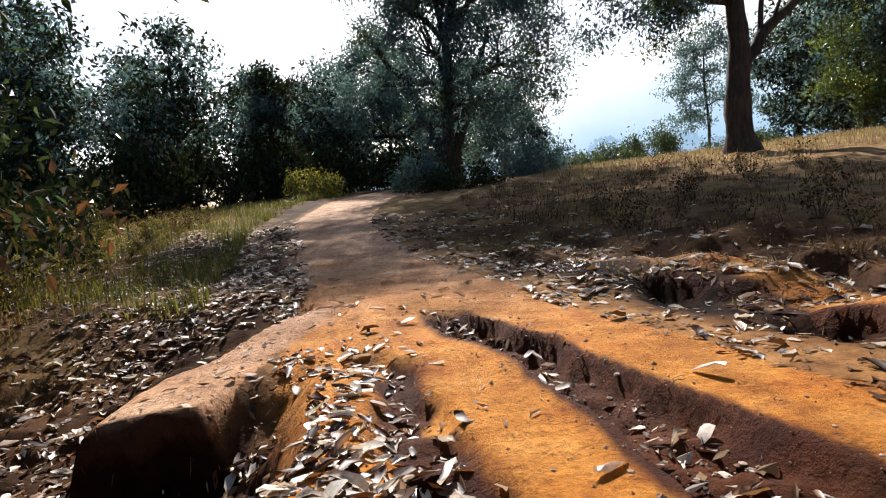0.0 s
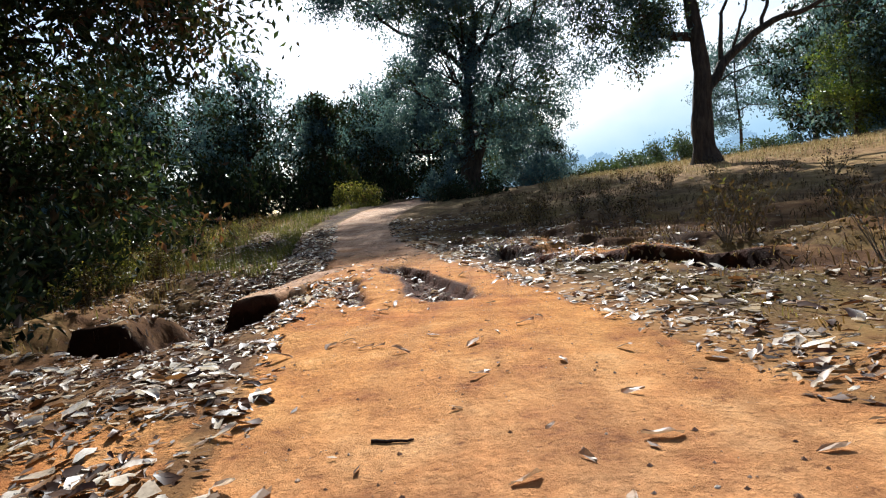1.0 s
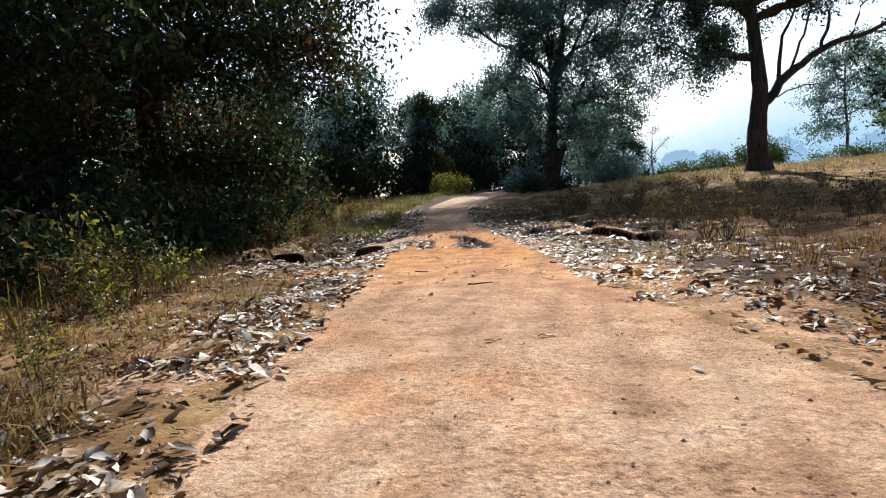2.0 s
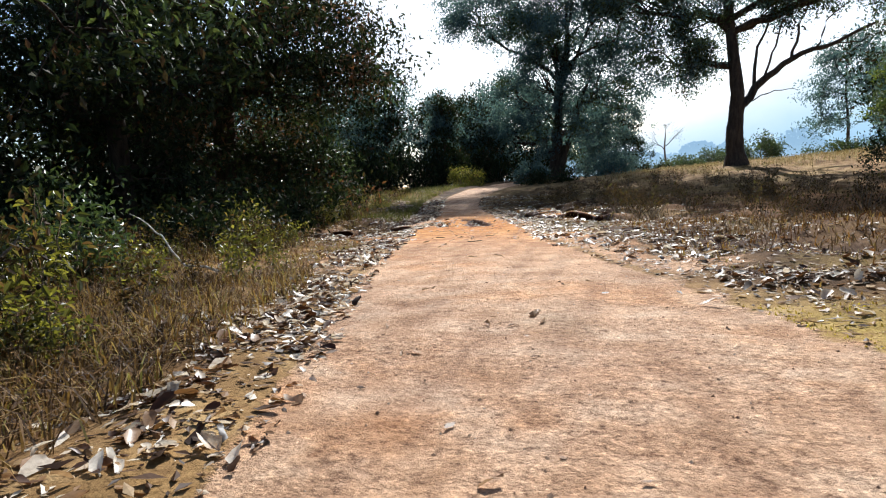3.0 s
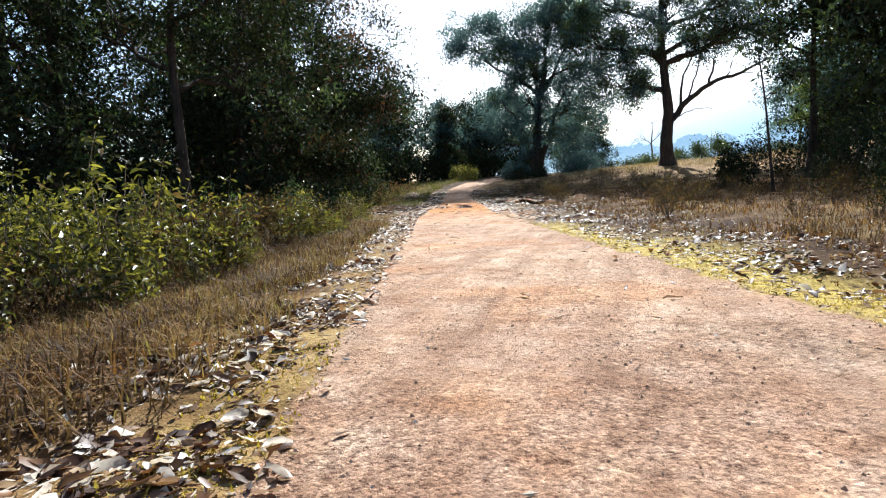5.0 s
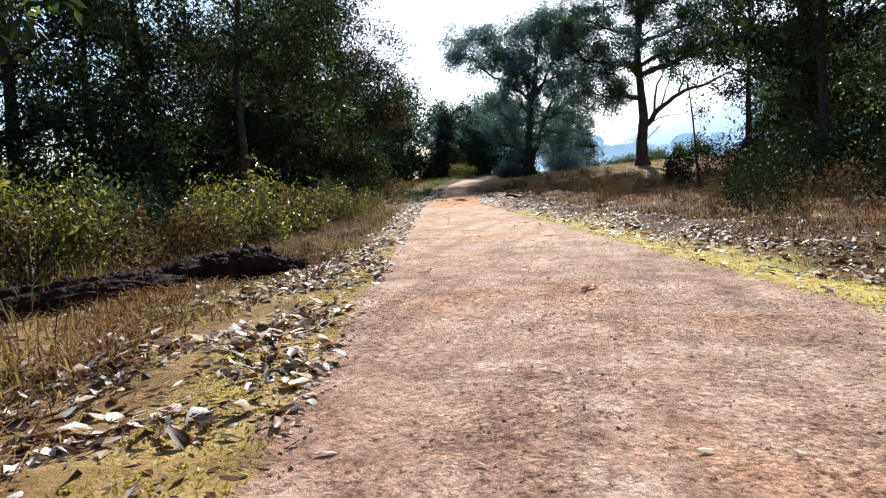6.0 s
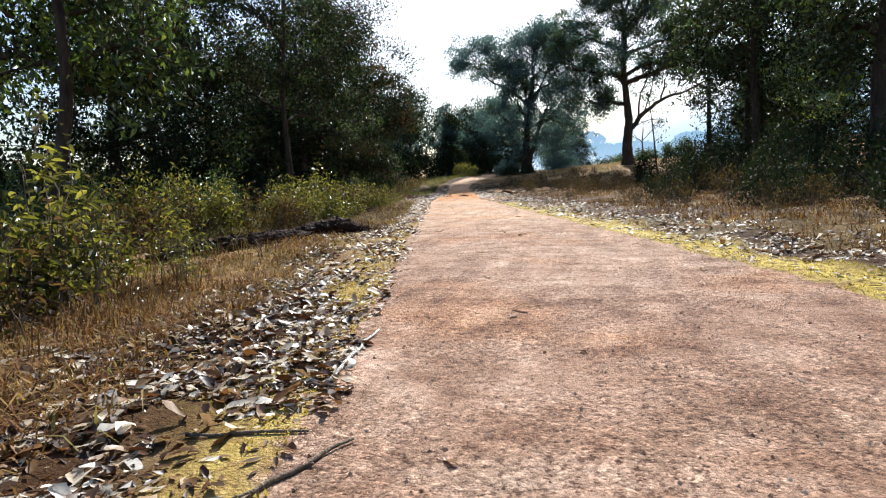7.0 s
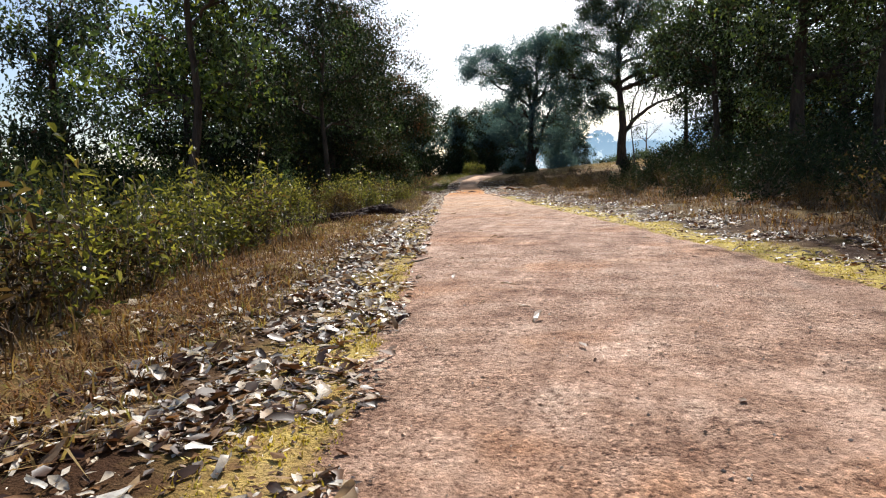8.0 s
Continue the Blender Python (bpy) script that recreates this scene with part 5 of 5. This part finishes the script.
clods(700, along_ruts, 0.0065, 3, "crumbled orange earth in and beside the ruts")
clods(1300, on_roadside, 0.005, 4, "loose lumps of earth and stone on the road")

# ---------------------------------------------------------------- log, sticks


def log(name, a, b, profile, seed, label, roots=0, shards=90):
    """A rotten log lying from a to b: a ragged, fluted stem, loose flakes of bark, branch stubs and torn roots at its thick end.
    profile: (place along it, radius)."""
    rs = np.random.RandomState(seed)
    root = new(name)
    root.location = (a[0], a[1], hz(*a))
    e = np.array([b[0] - a[0], b[1] - a[1], hz(*b) - hz(*a)])
    ln = float(np.linalg.norm(e))
    m, sides = 130, 34
    u = np.linspace(0, 1, m)
    rad = np.interp(u, [q[0] for q in profile], [q[1] for q in profile])
    li = e * u[:, None] + np.cumsum(rs.normal(0, 0.007, (m, 3)), 0) * np.array([1, 1, 0.3]) + np.stack([0 * u, 0 * u, rad * 0.72], 1)
    v, f = tube(li, rad, sides)
    c = li[:, None]
    d = v.reshape(m, sides, 3) - c
    ang = np.linspace(0, 2 * np.pi, sides, endpoint=False)[None]
    along = u[:, None] * ln
    flute = lattice(2.6 * np.cos(ang) + along * 1.2 + seed, 2.6 * np.sin(ang) + 20)
    chip = 0.55 * lattice(6 * np.cos(ang) + along * 9, 6 * np.sin(ang) + 40 + seed) + 0.45 * lattice(11 * np.cos(ang) + along * 26, 11 * np.sin(ang) + 90)
    pit = lattice(3 * np.cos(ang) + along * 4, 3 * np.sin(ang) + 60)
    d = d * (0.66 + 0.5 * flute + 0.75 * (chip - 0.5) - 0.35 * np.clip(pit - 0.62, 0, 1) * 2)[..., None]
    v = (c + d).reshape(-1, 3)
    v = np.concatenate([v, li[:1], li[-1:]])
    j = np.arange(sides)
    j2 = (j + 1) % sides
    n0, n1 = m * sides, m * sides + 1
    last = (m - 1) * sides
    caps = np.concatenate([np.stack([j2, j, 0 * j + n0], 1), np.stack([j + last, j2 + last, 0 * j + n1], 1)])
    tris = np.concatenate([f[:, [0, 1, 2]], f[:, [0, 2, 3]], caps])
    stem = part("trunk", mesh_np("trunk", v, tris, M_ROT, True), root)
    flakes = []
    for _ in range(shards):
        i = rs.randint(1, m - 1)
        q = rs.randint(0, sides)
        p0 = c[i, 0] + d[i, q] * 0.95
        out = d[i, q] / (np.linalg.norm(d[i, q]) + 1e-9)
        tip = p0 + out * rs.uniform(0.01, 0.05) + rs.normal(size=3) * 0.03 + e / ln * rs.normal(0, 0.07)
        flakes.append(tube(np.stack([p0 - e / ln * 0.02, (p0 + tip) / 2 + rs.normal(size=3) * 0.008, tip]), [rs.uniform(0.008, 0.022), rs.uniform(0.006, 0.018), 0.002], 4, 0))
    part("bark_flakes", mesh_np("bark_flakes", *joined(flakes), M_ROT), stem)["kind"] = "stuff"
    for q in range(5):
        i = rs.randint(6, m)
        t = rs.normal(size=3) * 0.1 + (0, 0, 0.07)
        part("stub", mesh_np("stub", *tube(bend(li[i], li[i] + t, rs, 4, 0), [0.04, 0.03, 0.02, 0.008], 6, q, 0.5), M_ROT), stem)
    for q in range(roots):
        i = 1 + rs.randint(0, 16)
        t = np.array([0.05, 0.04, -0.02]) + rs.normal(size=3) * np.array([0.09, 0.09, 0.07])
        r = rs.uniform(0.008, 0.022)
        part("root", mesh_np("root", *tube(bend(li[i], li[i] + t, rs, 6, 0.05), np.linspace(r, 0.004, 6), 6, q, 0.6), M_ROT), stem)
    return tagged(root, label, "log")


log("log", (4.85, -21.15), (2.4, -24.0), [(0, 0.09), (0.05, 0.11), (0.09, 0.16), (0.16, 0.21), (0.28, 0.19), (0.42, 0.14), (0.7, 0.15), (1, 0.1)], 5,
    "rotten dark fallen log with torn roots in the dry grass", 20, 150)
log("log", (4.35, -22.5), (2.7, -24.7), [(0, 0.08), (0.3, 0.11), (0.7, 0.09), (1, 0.07)], 6, "thin dark fallen log beside the rotten log", 0, 50)


def stump(at, r, tall, seed):
    """A broad, ragged block shaped like a stump, with an uneven top and root flares."""
    rs = np.random.RandomState(seed)
    root = new("stump_block")
    root.location = (at[0], at[1], hz(*at) - 0.05)
    sides, rings = 28, 14
    a = np.linspace(0, 2 * np.pi, sides, endpoint=False)
    u = np.linspace(0, 1, rings)[:, None]
    flare = 1 + 0.35 * (1 - u) ** 3 * (0.4 + lattice(2 * np.cos(a) + seed, 2 * np.sin(a) + 9)[None])
    rough = 0.85 + 0.3 * lattice(3 * np.cos(a)[None] + u * 2, 3 * np.sin(a)[None] + 30 + u)
    top = tall * (0.82 + 0.36 * lattice(1.7 * np.cos(a) + 5, 1.7 * np.sin(a) + 50))[None]
    rr = r * flare * rough
    v = np.stack([rr * np.cos(a)[None], rr * np.sin(a)[None], u * top], -1).reshape(-1, 3)
    v = np.concatenate([v, [[0, 0, tall * 0.8]]])
    i, j = np.meshgrid(np.arange(rings - 1), np.arange(sides), indexing="ij")
    j2 = (j + 1) % sides
    q = np.stack([i * sides + j, i * sides + j2, (i + 1) * sides + j2, (i + 1) * sides + j], -1).reshape(-1, 4)
    e = np.arange(sides) + (rings - 1) * sides
    cap = np.stack([e, np.roll(e, -1), 0 * e + rings * sides], 1)
    part("trunk", mesh_np("trunk", v, np.concatenate([q[:, [0, 1, 2]], q[:, [0, 2, 3]], cap]), M_ROT, True), root)
    return tagged(root, "broad dark stump-shaped block among fallen leaves", "stump")


# Stump shape put where an earth block stands, its shaded side as dark wood.
stump((-6.5, 5.4), 0.3, 0.55, 3)

rb_ = np.random.RandomState(9)
li_ = bend((-0.3, -7.1, 0.02), (-1.7, -6.9, 0.75), rb_, 9, 0.03)
tagged(new("branch", mesh_np("branch", *tube(li_, np.linspace(0.016, 0.006, 9), 6, 2, 0.2), M_TWIG_PALE, True)), "thin bleached dead branch leaning in the weeds", "branch")


def stick(a, b, r, mat_, label, seed):
    rs = np.random.RandomState(seed)
    n = 8
    t = np.linspace(0, 1, n)
    x, y = a[0] + (b[0] - a[0]) * t, a[1] + (b[1] - a[1]) * t
    w = np.cumsum(rs.normal(size=n)) * 0.012
    li = np.stack([x + w, y - w * 0.5, height(x, y) + r * 0.8], 1)
    li = np.concatenate([li[:1], li, li[-1:]])
    rad = np.concatenate([[0.001], np.linspace(r, r * 0.5, n), [0.001]])
    ob = new("stick", mesh_np("stick", *tube(li, rad, 6, seed, 0.3), mat_, True))
    return tagged(ob, label, "stick", "sticks on the road edge")


stick((8.2, -29.5), (8.08, -28.5), 0.013, M_TWIG_PALE, "straight bleached stick at the road edge", 1)
stick((7.85, -29.55), (8.36, -29.55), 0.011, M_TWIG, "dark thin stick at the road edge", 2)
stick((7.9, -30.1), (8.4, -30.0), 0.01, M_TWIG, "brown thin stick at the road edge", 3)
stick((8.4, -30.5), (8.62, -30.05), 0.011, M_TWIG, "brown crooked stick at the road edge", 4)
stick((1.06, -2.4), (1.2, -2.38), 0.008, M_ROT, "short dark stick lying on the road", 5)
stick((1.95, -3.6), (2.2, -3.5), 0.01, M_TWIG, "short brown stick lying on the road", 6)

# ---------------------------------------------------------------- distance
# Glow and distance haze are painted into these far colours.
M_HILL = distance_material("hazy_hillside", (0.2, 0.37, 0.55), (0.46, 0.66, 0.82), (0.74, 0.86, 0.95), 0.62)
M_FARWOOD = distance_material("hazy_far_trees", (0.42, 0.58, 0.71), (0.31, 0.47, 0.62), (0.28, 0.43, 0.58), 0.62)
hx = np.linspace(-500, 1100, 120)
prof = 290 * np.exp(-((hx - 640) / 460) ** 2) + 20 * np.exp(-((hx - 60) / 160) ** 2) + 14 * lattice(hx * 0.012, hx * 0 + 2.5) + 5 * lattice(hx * 0.06, hx * 0 + 1.5)
rows = np.linspace(0, 1, 8)
hv = np.concatenate([np.stack([hx, 900 + 160 * t_ + 0 * hx, -20 + (prof + 20) * t_], 1) for t_ in rows])
i, j = np.meshgrid(np.arange(119), np.arange(7))
q = (j * 120 + i).ravel()
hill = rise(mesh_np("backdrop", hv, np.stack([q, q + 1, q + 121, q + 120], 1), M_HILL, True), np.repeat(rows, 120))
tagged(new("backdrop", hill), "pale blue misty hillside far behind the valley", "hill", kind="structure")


def ball(rs, n):
    """n places filling a ball, denser towards its skin."""
    d = rs.normal(size=(n, 3))
    return d / np.linalg.norm(d, axis=1)[:, None] * rs.uniform(0.1, 1, (n, 1)) ** 0.4


rs_ = np.random.RandomState(77)
cw = []
for cx in np.linspace(-60, 220, 44):
    r_ = rs_.uniform(6, 12)
    yy_ = 250 + rs_.uniform(-20, 40)
    cw.append(np.array([cx, yy_, rs_.uniform(8, 16)]) + ball(rs_, 520) * np.array([r_, r_, r_ * 0.75]) * 0.72)
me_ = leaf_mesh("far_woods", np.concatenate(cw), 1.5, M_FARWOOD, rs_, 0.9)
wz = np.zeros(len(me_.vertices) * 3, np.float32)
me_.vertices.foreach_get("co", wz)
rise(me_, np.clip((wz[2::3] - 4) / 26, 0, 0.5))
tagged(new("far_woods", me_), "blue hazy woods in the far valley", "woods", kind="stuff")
